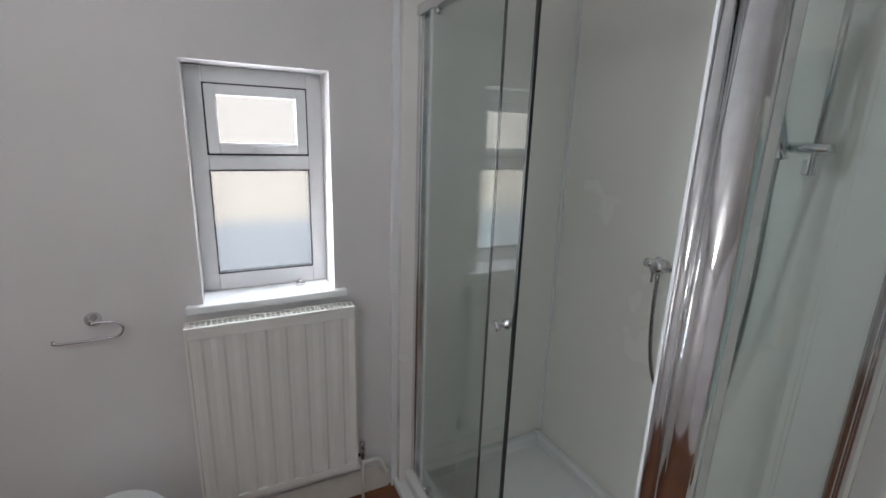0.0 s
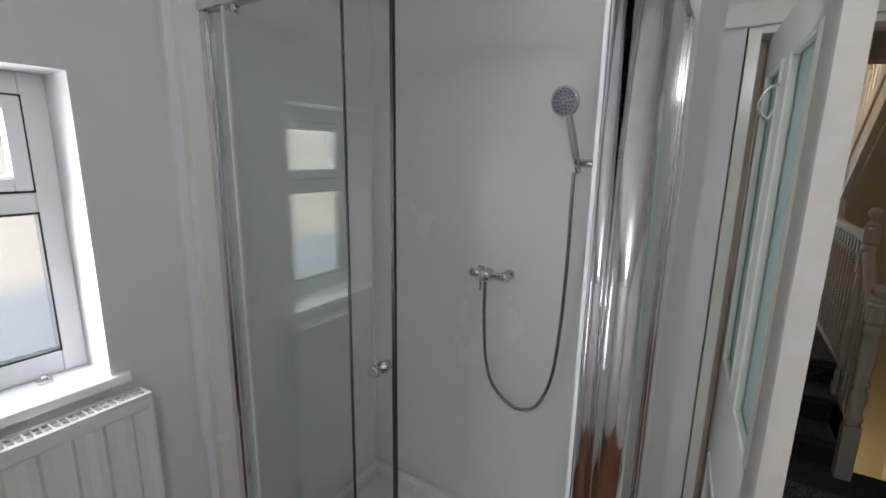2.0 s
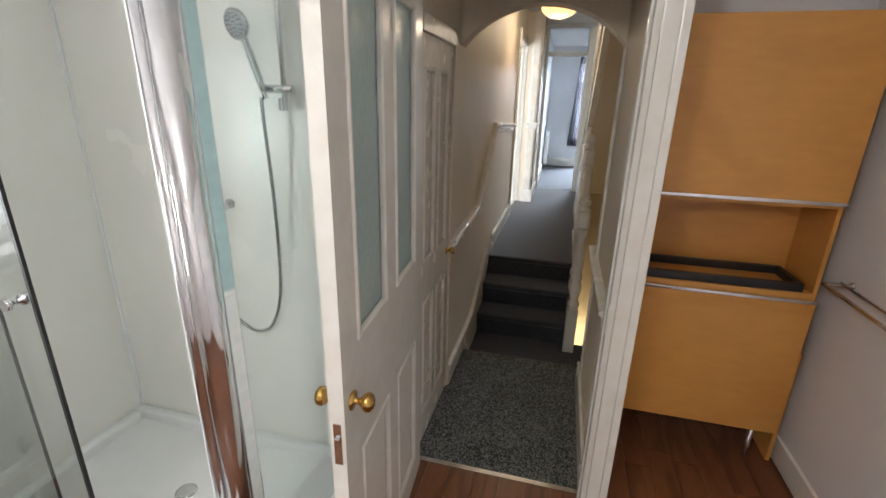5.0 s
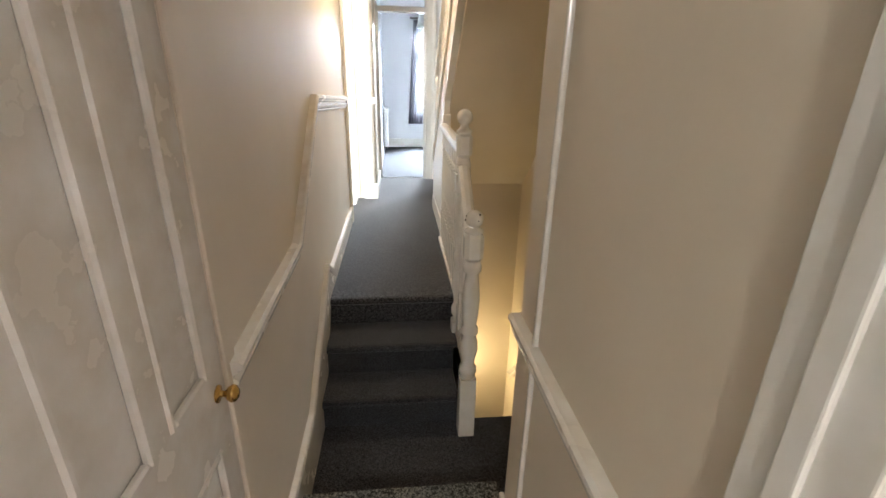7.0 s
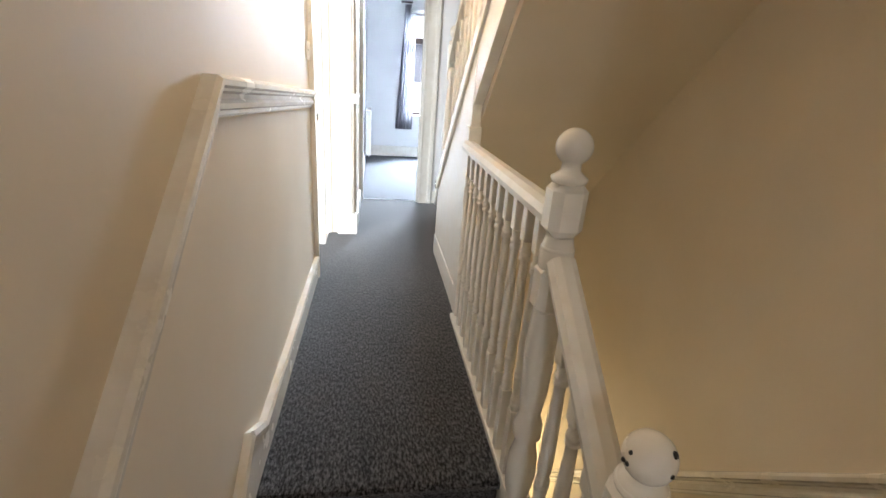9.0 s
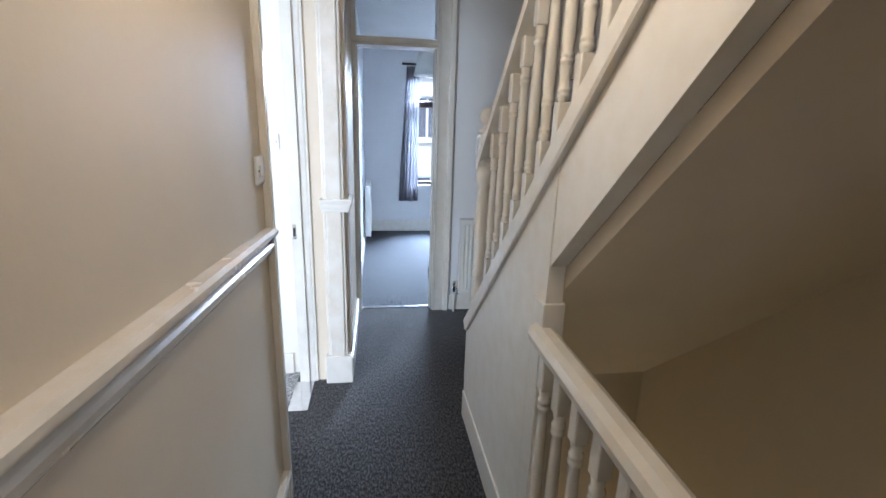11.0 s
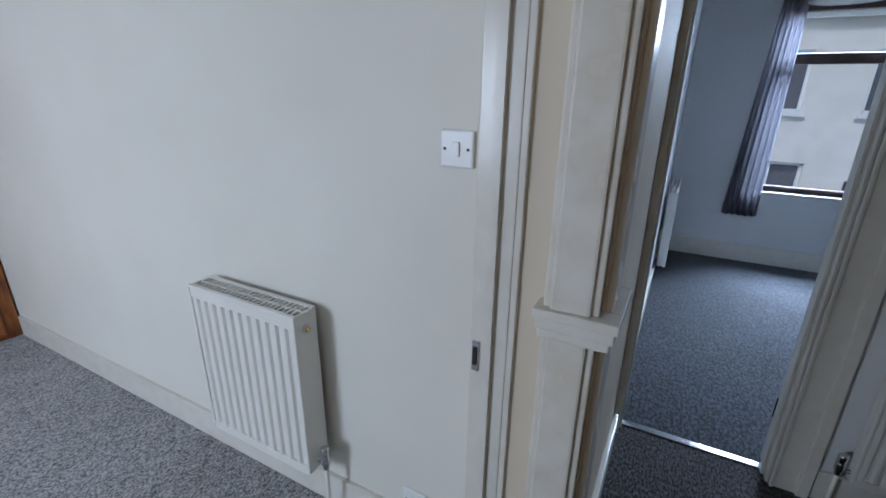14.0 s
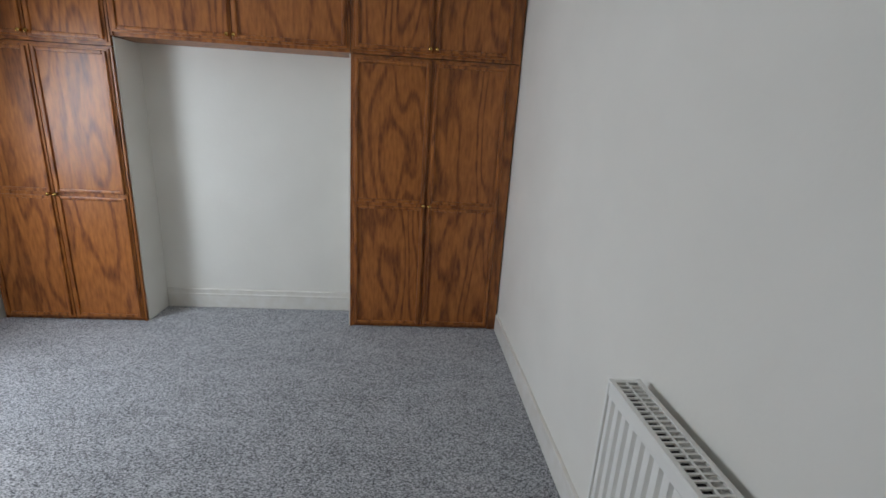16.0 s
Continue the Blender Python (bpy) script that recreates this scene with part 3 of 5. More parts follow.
for i in range(11):
    baluster(me, pose(0.786 + 0.0013 * i, 1.165 + i * 0.103, 0.02), bal)

flight = thing("short_flight_balustrade", "white painted sloping balustrade beside the short steps", "balustrade")
bm = bmesh.new()
sweep(bm, [(0.773, 0.61, 0.50), (0.780, 1.01, 0.815)], RAIL)
part("handrail", bm, GLOSS, flight)
bm = bmesh.new()
prism(bm, [(0.62, HL), (1.01, HL), (1.01, 0.02), (0.62, -0.30)], 0.765, 0.80)
part("string", bm, GLOSS, flight)
me2 = baluster_mesh(0.80)
for y in (0.70, 0.80, 0.90):
    baluster(me2, pose(0.778, y, 0.49 + 0.79 * (y - 0.61) - 0.80), flight)

top = thing("attic_balustrade", "cream painted turned balustrade of the attic stairs", "balustrade")
bm = bmesh.new()
sweep(bm, [(0.832, 3.19, 1.275), (0.832, 1.30, 1.275 + 0.92 * 1.89)], RAIL)
part("handrail", bm, GLOSS, top)
me3 = baluster_mesh(0.72, 0.0175)
for i in range(16):
    y = 3.0 - 0.108 * i
    baluster(me3, pose(0.838, y, string_z(y) + 0.005), top)

# Skirtings, dado rails, architraves of the landing and lobby
DADO = [(-0.004, -0.052), (0.010, -0.052), (0.014, -0.046), (0.012, -0.038), (0.022, -0.034), (0.024, -0.022), (0.018, -0.016), (0.012, -0.012), (0.012, -0.002), (0.026, 0.004), (0.026, 0.010), (0.040, 0.016), (0.040, 0.028), (0.030, 0.036), (-0.004, 0.036)]


def dado(name, path):
    bm = bmesh.new()
    sweep(bm, path, DADO)
    return structure(name, bm, GLOSS_OLD, "glossy cream painted dado rail")


dado("dado_rail_west", [(0, -0.34, 0.555), (0, 0.46, 0.585), (0, 1.15, 1.135), (0, 2.715, 1.062)])
dado("dado_rail_lobby_east", [(0.82, -0.07, 0.52), (0.82, -0.97, 0.52)])
dado("dado_rail_stair", [(W, 2.9, -1.92), (W, 0.62, 0.46), (W, -0.07, 0.48)])
bm = bmesh.new()
line = [(-0.34, HB + 0.14), (0.10, HB + 0.14), (0.42, -0.22), (1.16, 0.225), (1.30, 0.14), (2.715, 0.14)]
base = [(2.715, -0.05), (1.16, -0.05), (0.66, -0.6), (-0.34, -0.6)]
prism(bm, line + base, 0.0, 0.018)
structure("skirting_west", bm, GLOSS_OLD, "cream gloss skirting board stepping up the stairs")
bm = bmesh.new()
for a, b in zip(line, line[1:]):
    sweep(bm, [(0.018, a[0], a[1] - 0.012), (0.018, b[0], b[1] - 0.012)], [(-0.004, -0.02), (0.008, -0.02), (0.012, 0.0), (0.006, 0.014), (-0.004, 0.014)])
structure("skirting_west_moulding", bm, GLOSS_OLD)
structure("trim_arch_bead", boxes((0.804, 0.82, -0.272, -0.252, HB + 0.15, 1.61), bevel=0.006), GLOSS_OLD, "cream gloss corner bead beside the arch")
structure("skirting_lobby_east", boxes((0.802, 0.82, -0.97, -0.065, HB, HB + 0.15), bevel=0.005), GLOSS_OLD, "cream gloss skirting board")
bm = bmesh.new()
prism(bm, [(0.04, HL), (0.04, HL + 0.15), (0.70, HL + 0.15), (2.78, GF + 0.15), (2.78, GF - 0.1), (0.70, HL - 0.2)], W - 0.018, W)
structure("skirting_stair", bm, GLOSS_OLD)
structure("skirting_landing_front", boxes((0.93, W, 4.582, 4.60, 0, 0.13), (W - 0.018, W, 3.2, 4.58, 0, 0.13), bevel=0.004), GLOSS)

frame_ = tagged(new("door_frame_bedroom"), "white gloss door lining and architrave of the bedroom doorway", "door frame", kind="structure")
part("lining", boxes((-0.08, 0.008, 3.585, 3.60, 0, 2.02), bevel=0.003), GLOSS, frame_)
part("lining", boxes((-0.11, 0.006, 2.78, 2.788, 0, 2.02), bevel=0.003), GLOSS, frame_)
part("lining", boxes((-0.11, 0.008, 2.788, 3.585, 2.0, 2.02)), GLOSS, frame_)
part("architrave", boxes((0.0, 0.022, 3.588, 3.602, 0, 2.10), (0.0, 0.03, 3.602, 3.612, 0, 2.1), bevel=0.003), GLOSS, frame_)
part("architrave", boxes((0.0, 0.018, 2.715, 2.783, 0, 2.1), (0.016, 0.026, 2.715, 2.738, 0, 2.1), bevel=0.004), GLOSS, frame_)
part("architrave", boxes((0.0, 0.018, 2.783, 3.588, 2.012, 2.1), bevel=0.004), GLOSS, frame_)
part("stop", boxes((-0.045, -0.025, 3.572, 3.585, 0, 2.0)), GLOSS, frame_)
keep = part("strike_plate", boxes((-0.074, -0.056, 3.581, 3.585, 0.845, 0.925), bevel=0.001), CHROME, frame_, "small metal strike plate")
part("slot", boxes((-0.071, -0.061, 3.578, 3.5815, 0.862, 0.908)), SHADOW_GAP, keep)
part("threshold_strip", boxes((-0.10, 0.0, 3.30, 3.58, 0.0, 0.004)), CHROME, frame_)

pil = tagged(new("pilaster"), "cream gloss pilaster with a dado cap and plinth block on the pier", "pilaster", kind="structure")
part("shaft", boxes((0.085, 0.195, 3.565, 3.60, 0.17, 2.4), (0.10, 0.18, 3.555, 3.566, 0.17, 2.4), bevel=0.006), GLOSS_OLD, pil)
part("side_board", boxes((0.20, 0.215, 3.60, 3.70, 0.13, 2.4), bevel=0.004), GLOSS_OLD, pil)
part("plinth", boxes((0.07, 0.22, 3.55, 3.60, 0.0, 0.17), (0.20, 0.222, 3.60, 4.55, 0.0, 0.13), bevel=0.006), GLOSS, pil)
bm = bmesh.new()
for x0, x1, y0, z0, z1 in [(0.08, 0.222, 3.551, 0.995, 1.015), (0.075, 0.229, 3.546, 1.015, 1.04), (0.07, 0.236, 3.541, 1.04, 1.062)]:
    box(bm, x0, x1, y0, 3.60, z0, z1, bevel=0.004)
    box(bm, 0.20, x1, 3.60, 3.74, z0, z1, bevel=0.004)
part("dado_cap", bm, GLOSS, pil, "moulded dado cap")

front = tagged(new("door_frame_front"), "white gloss door frame with a glazed fanlight", "door frame", kind="structure")
part("jamb", boxes((0.20, 0.228, 4.585, 4.745, 0, 2.33), (0.222, 0.238, 4.63, 4.67, 0, 1.98), bevel=0.003), GLOSS, front)
part("jamb", boxes((0.79, 0.812, 4.59, 4.745, 0, 2.33), (0.778, 0.79, 4.63, 4.67, 0, 1.98), bevel=0.003), GLOSS, front)
part("head", boxes((0.22, 0.80, 4.585, 4.745, 1.975, 2.03), (0.20, 0.82, 4.57, 4.60, 1.99, 2.015), bevel=0.004), GLOSS, front)
part("architrave", boxes((0.80, 0.91, 4.578, 4.60, 0, 2.4), (0.885, 0.925, 4.565, 4.60, 0, 2.4), (0.80, 0.815, 4.57, 4.60, 0, 2.4), bevel=0.005), GLOSS, front)
part("fanlight", boxes((0.225, 0.795, 4.66, 4.665, 2.03, 2.33)), WINDOW_GLASS, front, "clear fanlight glass").visible_shadow = False
part("threshold_strip", boxes((0.225, 0.80, 4.655, 4.69, 0.0, 0.006), bevel=0.002), CHROME, front, "silver metal carpet strip")
part("hinge", boxes((0.774, 0.779, 4.69, 4.70, 0.24, 0.33)), DARK, front)

# The lobby cupboard door with four panels
def panel_door(name, label, width, height, thick, panels, mat, mould=True):
    """Leaf in its own frame: x along the width, y through the thickness."""
    ob = thing(name, label, "door")
    rails_x, rails_z = sorted({0, width, *[p[0] for p in panels], *[p[1] for p in panels]}), None
    part("leaf", pierced("y", 0, thick, 0, width, 0, height, [p[:4] for p in panels]), mat, ob)
    for x0, x1, z0, z1, pm in panels:
        part("panel" if pm is mat else "glass_panel", boxes((x0, x1, thick * 0.35, thick * 0.65, z0, z1)), pm, ob)
        for y0, y1 in ((-0.006, thick * 0.35), (thick * 0.65, thick + 0.006)):
            bm = bmesh.new()
            e = 0.018
            for b in ((x0, x0 + e, z0, z1), (x1 - e, x1, z0, z1), (x0 + e, x1 - e, z0, z0 + e), (x0 + e, x1 - e, z1 - e, z1)):
                box(bm, b[0], b[1], y0, y1, b[2], b[3], bevel=0.005, seg=1)
            part("moulding", bm, mat, ob)
    return ob


def knob(parent, m, mat=BRASS, s=1.0, label="brass knob"):
    bm = bmesh.new()
    lathe(bm, [(0.027 * s, 0), (0.027 * s, 0.004 * s), (0.010 * s, 0.007 * s), (0.009 * s, 0.022 * s), (0.020 * s, 0.030 * s), (0.027 * s, 0.042 * s), (0.025 * s, 0.052 * s), (0.014 * s, 0.060 * s), (0.003 * s, 0.062 * s)], m, 18)
    return part("door_knob", bm, mat, parent, label)


cup = panel_door("cupboard_door", "closed cream four-panel cupboard door with a brass knob", 0.57, 1.98, 0.035,
                 [(0.08, 0.255, 0.16, 0.80, GLOSS_OLD), (0.315, 0.49, 0.16, 0.80, GLOSS_OLD), (0.08, 0.255, 1.0, 1.86, GLOSS_OLD), (0.315, 0.49, 1.0, 1.86, GLOSS_OLD)], GLOSS_OLD)
knob(cup, pose(0.525, 0, 0.93, 90, 0, 0), s=0.8)
cup.matrix_world = pose(-0.002, -0.93, HB, 0, 0, 90)
lob = tagged(new("door_frame_cupboard"), "cream gloss architrave of the lobby cupboard", "door frame", kind="structure")
part("architrave", boxes((0.0, 0.010, -0.36, -0.30, HB, HB + 2.05), bevel=0.004), MAGNOLIA, lob)
part("architrave", boxes((0.0, 0.02, -0.93, -0.36, HB + 1.98, HB + 2.05), bevel=0.005), GLOSS_OLD, lob)

# Bathroom door, open flat beside the shower
bd = panel_door("bathroom_door", "open white panelled bathroom door with two obscured glass lights", 0.85, 2.13, 0.042,
                [(0.11, 0.375, 0.14, 0.76, GLOSS), (0.475, 0.74, 0.14, 0.76, GLOSS), (0.11, 0.375, 1.11, 2.02, DOOR_GLASS), (0.475, 0.74, 1.11, 2.02, DOOR_GLASS)], GLOSS)
knob(bd, pose(0.795, 0, 0.965, 90, 0, 0))
knob(bd, pose(0.795, 0.042, 0.965, -90, 0, 0))
part("lock_plate", boxes((0.849, 0.853, 0.01, 0.032, 0.80, 0.93), bevel=0.001), CHROME, bd, "steel lock plate")
part("latch_bolt", boxes((0.85, 0.862, 0.014, 0.028, 0.86, 0.89), bevel=0.003), CHROME, bd)
hk = bmesh.new()
tube(hk, arc([(0.42, -0.004, 1.95), (0.42, -0.03, 1.94), (0.42, -0.045, 1.90), (0.42, -0.025, 1.87), (0.42, -0.012, 1.89)]), 0.004, 8, (1, 0, 0))
part("coat_hook", hk, CHROME, bd)
bd.matrix_world = pose(0.0, -1.02, HB + 0.008, 0, 0, -86)

jam = tagged(new("door_frame_bathroom"), "white gloss bathroom door lining and architrave", "door frame", kind="structure")
part("lining", boxes((0.80, 0.835, -1.10, -0.975, HB, HB + 2.17), (0.792, 0.802, -1.05, -1.02, HB, HB + 2.15), bevel=0.003), GLOSS, jam)
part("lining", boxes((-0.055, -0.02, -1.10, -0.975, HB, HB + 2.17), bevel=0.003), GLOSS, jam)
part("lining", boxes((-0.02, 0.80, -1.10, -0.975, HB + 2.15, HB + 2.17)), GLOSS, jam)
part("architrave", boxes((0.82, 0.895, -1.122, -1.10, HB, HB + 2.24), (0.87, 0.90, -1.132, -1.11, HB, HB + 2.24), bevel=0.005), GLOSS, jam)
part("architrave", boxes((-0.12, 0.82, -1.122, -1.10, HB + 2.17, HB + 2.24), bevel=0.005), GLOSS, jam)
part("strike_plate", boxes((0.797, 0.801, -1.095, -1.065, HB + 0.90, HB + 1.02), bevel=0.001), GLOSS, jam)
part("threshold_strip", boxes((-0.02, 0.80, -0.992, -0.965, HB, HB + 0.006), bevel=0.002), CHROME, jam, "silver threshold strip")


# Radiators: a fluted panel with a top grille, side covers, valve and pipe
def radiator(label, m, width, height, depth=0.075, pitch=0.045, valve_side=1, low=0.14, flutes=True):
    """Local frame: x along the wall, y towards the room is negative, wall at y 0, floor at z 0."""
    ob = thing("radiator", label, "radiator", m)
    y0, y1 = -0.03 - depth, -0.03
    bm = bmesh.new()
    n = int(width / pitch)
    prof = [(0.012, y0 + 0.004)]
    for i in range(n):
        a = 0.02 + (width - 0.04) * i / n
        p = (width - 0.04) / n
        prof += [(a + 0.12 * p, y0), (a + 0.40 * p, y0), (a + 0.55 * p, y0 + 0.009), (a + 0.85 * p, y0 + 0.009)]
    prof += [(width - 0.012, y0), (width - 0.012, y0 + 0.02), (0.012, y0 + 0.02)]
    prism(bm, prof, low + 0.035, low + height - 0.04, "z")
    part("front_panel", bm, ENAMEL, ob)
    part("panel_edge", boxes((0.008, width - 0.008, y0 - 0.001, y0 + 0.02, low, low + 0.036), bevel=0.005), ENAMEL, ob)
    part("panel_edge", boxes((0.008, width - 0.008, y0 - 0.001, y0 + 0.02, low + height - 0.041, low + height), bevel=0.005), ENAMEL, ob)
    part("back_panel", boxes((0.012, width - 0.012, y1 - 0.02, y1, low, low + height - 0.01), bevel=0.004), ENAMEL, ob)
    for x0 in (0.0, width - 0.012):
        part("side_cover", boxes((x0, x0 + 0.012, y0 - 0.003, y1 + 0.003, low + 0.01, low + height + 0.006), bevel=0.004), ENAMEL, ob)
    grille = part("top_grille", boxes((0.0, width, y0 - 0.003, y0 + 0.012, low + height, low + height + 0.008), (0.0, width, y1 - 0.012, y1 + 0.003, low + height, low + height + 0.008), bevel=0.002), ENAMEL, ob)
    bm = bmesh.new()
    k = int(width / 0.02)
    for i in range(k):
        x = 0.012 + (width - 0.024) * i / k
        box(bm, x, x + 0.006, y0 + 0.012, y1 - 0.012, low + height + 0.001, low + height + 0.006)
    box(bm, 0.01, width - 0.01, (y0 + y1) / 2 - 0.003, (y0 + y1) / 2 + 0.003, low + height + 0.001, low + height + 0.0065)
    part("grille_mesh", bm, ENAMEL, grille)
    # Solid near-black block paints the shade between the two panels
    part("hollow_shade", boxes((0.012, width - 0.012, y0 + 0.021, y1 - 0.021, low + 0.02, low + height - 0.03)), SHADOW_GAP, ob)
    vx = width + 0.03 if valve_side > 0 else -0.03
    bm = bmesh.new()
    ym = (y0 + y1) / 2
    lathe(bm, [(0.011, 0), (0.011, 0.02), (0.016, 0.022), (0.016, 0.055), (0.012, 0.06), (0.015, 0.062), (0.015, 0.085), (0.010, 0.09)], pose(vx, ym, low + 0.015), 14)
    tube(bm, [(vx, ym, low + 0.04), (width * 0.5, ym, low + 0.04)], 0.009)
    part("valve", bm, CHROME, ob, "brass and chrome valve")
    bm = bmesh.new()
    tube(bm, [(vx, ym, -0.003), (vx, ym, low + 0.02)], 0.0075, 10, (0, 1, 0))
    part("pipe", bm, ENAMEL, ob, "white painted pipe")
    bm = bmesh.new()
    lathe(bm, [(0.016, 0), (0.016, 0.004), (0.011, 0.005)], pose(width, ym, low + height - 0.05, 0, 90, 0), 16)
    part("plug_collar", bm, UPVC, ob)
    bm = bmesh.new()
    lathe(bm, [(0.0095, 0.004), (0.0095, 0.007), (0.005, 0.009)], pose(width, ym, low + height - 0.05, 0, 90, 0), 12)
    part("bleed_plug", bm, BRASS, ob)
    for x in (0.12, width - 0.12):
        part("bracket", boxes((x, x + 0.03, y1, 0.0, low + 0.03, low + 0.3)), ENAMEL, ob)
    return ob


radiator("white fluted bathroom radiator below the window", pose(-1.60, -2.86, HB, 0, 0, 90), 0.64, 0.80, 0.07, 0.075, low=0.235)
radiator("white double panel bedroom radiator", pose(-1.15, 3.70, 0), 0.50, 0.60, 0.088, 0.042, low=0.22)
radiator("slim white landing radiator under a switch", pose(1.0, 4.60, 0), 0.56, 0.60, 0.05, 0.033, valve_side=-1, low=0.155)
radiator("white front room radiator beside the door", pose(0.20, 6.55, 0, 0, 0, 90), 0.75, 0.60, 0.06, 0.04, low=0.14)

# Bathroom window with an opening top light
win = tagged(new("window_1"), "white plastic bathroom window with obscured glass", "window", kind="structure")
wx = -1.755
y0, y1, z0, z1 = -2.79, -2.285, 0.715, 1.605
F = 0.062
part("window_frame", boxes((wx - 0.034, wx, y0, y0 + F, z0, z1), (wx - 0.034, wx, y1 - F, y1, z0, z1), (wx - 0.034, wx, y0 + F, y1 - F, z1 - F, z1), (wx - 0.034, wx, y0 + F, y1 - F, z0, z0 + F + 0.01), (wx - 0.034, wx, y0 + F, y1 - F, 1.215, 1.275), bevel=0.005), UPVC, win)
sash = part("sash", boxes((wx - 0.03, wx + 0.014, y0 + F + 0.004, y0 + F + 0.045, 1.28, z1 - F - 0.004), (wx - 0.03, wx + 0.014, y1 - F - 0.045, y1 - F - 0.004, 1.28, z1 - F - 0.004), (wx - 0.03, wx + 0.014, y0 + F + 0.045, y1 - F - 0.045, z1 - F - 0.044, z1 - F - 0.004), (wx - 0.03, wx + 0.014, y0 + F + 0.045, y1 - F - 0.045, 1.28, 1.322), bevel=0.005), UPVC, win)
part("gasket", boxes((wx - 0.02, wx + 0.003, y0 + F - 0.002, y0 + F + 0.004, 1.273, z1 - F + 0.002), (wx - 0.02, wx + 0.003, y1 - F - 0.004, y1 - F + 0.002, 1.273, z1 - F + 0.002), (wx - 0.02, wx + 0.003, y0 + F, y1 - F, z1 - F - 0.004, z1 - F + 0.002), (wx - 0.02, wx + 0.003, y0 + F, y1 - F, 1.273, 1.28)), DARK, win, "black rubber gasket")
p = part("pane", boxes((wx - 0.037, wx - 0.031, y0 + F + 0.030, y1 - F - 0.030, 1.305, z1 - F - 0.030)), FROST_TOP, sash)
p.visible_shadow = False
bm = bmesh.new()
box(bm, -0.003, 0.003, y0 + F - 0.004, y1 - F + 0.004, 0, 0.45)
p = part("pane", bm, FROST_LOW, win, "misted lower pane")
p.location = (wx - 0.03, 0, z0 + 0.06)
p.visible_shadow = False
for a in (y0 + F - 0.002, y1 - F - 0.003):
    part("gasket", boxes((wx - 0.03, wx + 0.001, a, a + 0.005, z0 + F + 0.008, 1.217)), DARK, win)
part("gasket", boxes((wx - 0.03, wx + 0.001, y0 + F, y1 - F, z0 + F + 0.008, z0 + F + 0.014), (wx - 0.03, wx + 0.001, y0 + F, y1 - F, 1.21, 1.216)), DARK, win)
bm = bmesh.new()
sweep(bm, arc([(wx + 0.022, -2.545, 1.297), (wx + 0.034, -2.525, 1.297), (wx + 0.04, -2.46, 1.305), (wx + 0.036, -2.40, 1.309)], 6), [(-0.005, -0.008), (0.005, -0.008), (0.005, 0.008), (-0.005, 0.008)])
box(bm, wx + 0.013, wx + 0.026, -2.565, -2.50, 1.285, 1.309, bevel=0.004)
part("window_handle", bm, UPVC, win, "white lever handle")
part("window_sill", boxes((wx - 0.002, -1.572, y0 - 0.06, y1 + 0.05, z0 - 0.03, z0 + 0.002), bevel=0.008), UPVC, win, "white glossy sill")
part("sill_bolt", boxes((-1.72, -1.69, -2.43, -2.395, z0 + 0.002, z0 + 0.016), (-1.715, -1.70, -2.42, -2.405, z0 + 0.014, z0 + 0.028), bevel=0.003), CHROME, win)

# Paper holder and the toilet's lid below it
holder = thing("toilet_roll_holder", "empty chrome toilet roll holder on the painted wall", "roll holder")
bm = bmesh.new()
lathe(bm, [(0.026, 0), (0.026, 0.006), (0.012, 0.012), (0.009, 0.04)], pose(-1.60, -3.135, 0.71, 0, 90, 0), 18)
part("rose", bm, CHROME, holder)
bm = bmesh.new()
tube(bm, arc([(-1.558, -3.135, 0.71), (-1.556, -3.07, 0.708), (-1.556, -3.045, 0.685), (-1.556, -3.06, 0.655), (-1.556, -3.10, 0.65), (-1.556, -3.235, 0.65), (-1.556, -3.245, 0.665)]), 0.005, 8, (1, 0, 0))
part("bar", bm, CHROME, holder)

wc = thing("toilet", "white ceramic toilet with a closed lid against the wall", "toilet")


def oval(bm, cx, cy, a, b, z0, z1, taper=1.0, n=28):
    lo = [bm.verts.new((cx + a * taper * math.cos(2 * math.pi * i / n), cy + b * taper * math.sin(2 * math.pi * i / n), z0)) for i in range(n)]
    hi = [bm.verts.new((cx + a * math.cos(2 * math.pi * i / n), cy + b * math.sin(2 * math.pi * i / n), z1)) for i in range(n)]
    fs = [bm.faces.new((lo[i], lo[(i + 1) % n], hi[(i + 1) % n], hi[i])) for i in range(n)]
    top = bm.faces.new(hi)
    fs += [bm.faces.new(lo[::-1]), top]
    bmesh.ops.recalc_face_normals(bm, faces=fs)
    bmesh.ops.bevel(bm, geom=list(top.edges), offset=min(0.012, (z1 - z0) * 0.4), segments=3, affect="EDGES")
    return bm


part("bowl", oval(bmesh.new(), -1.25, -3.12, 0.24, 0.17, HB, HB + 0.385, 0.72), ACRYLIC, wc)
part("seat", oval(bmesh.new(), -1.25, -3.12, 0.25, 0.185, HB + 0.388, HB + 0.41), ACRYLIC, wc)
part("lid", oval(bmesh.new(), -1.255, -3.12, 0.255, 0.19, HB + 0.412, HB + 0.44), ACRYLIC, wc, "white plastic lid")
part("pan_back", boxes((-1.585, -1.46, -3.26, -2.99, HB, HB + 0.30), bevel=0.012), ACRYLIC, wc)

# Shower: lining panels, tray, sliding screen, side screen
sx0, sx1, sy0, sy1 = -1.54, -0.218, -1.92, -1.115
structure("shower_panel_west", boxes((-1.60, sx0, -2.0, sy1, HB, 2.1)), SHOWER, "off-white wet wall panel")
structure("shower_panel_north", boxes((sx0, -0.19, sy1, -1.10, HB + 0.08, 2.1), bevel=0.001), SHOWER, "off-white wet wall panel behind the mixer")
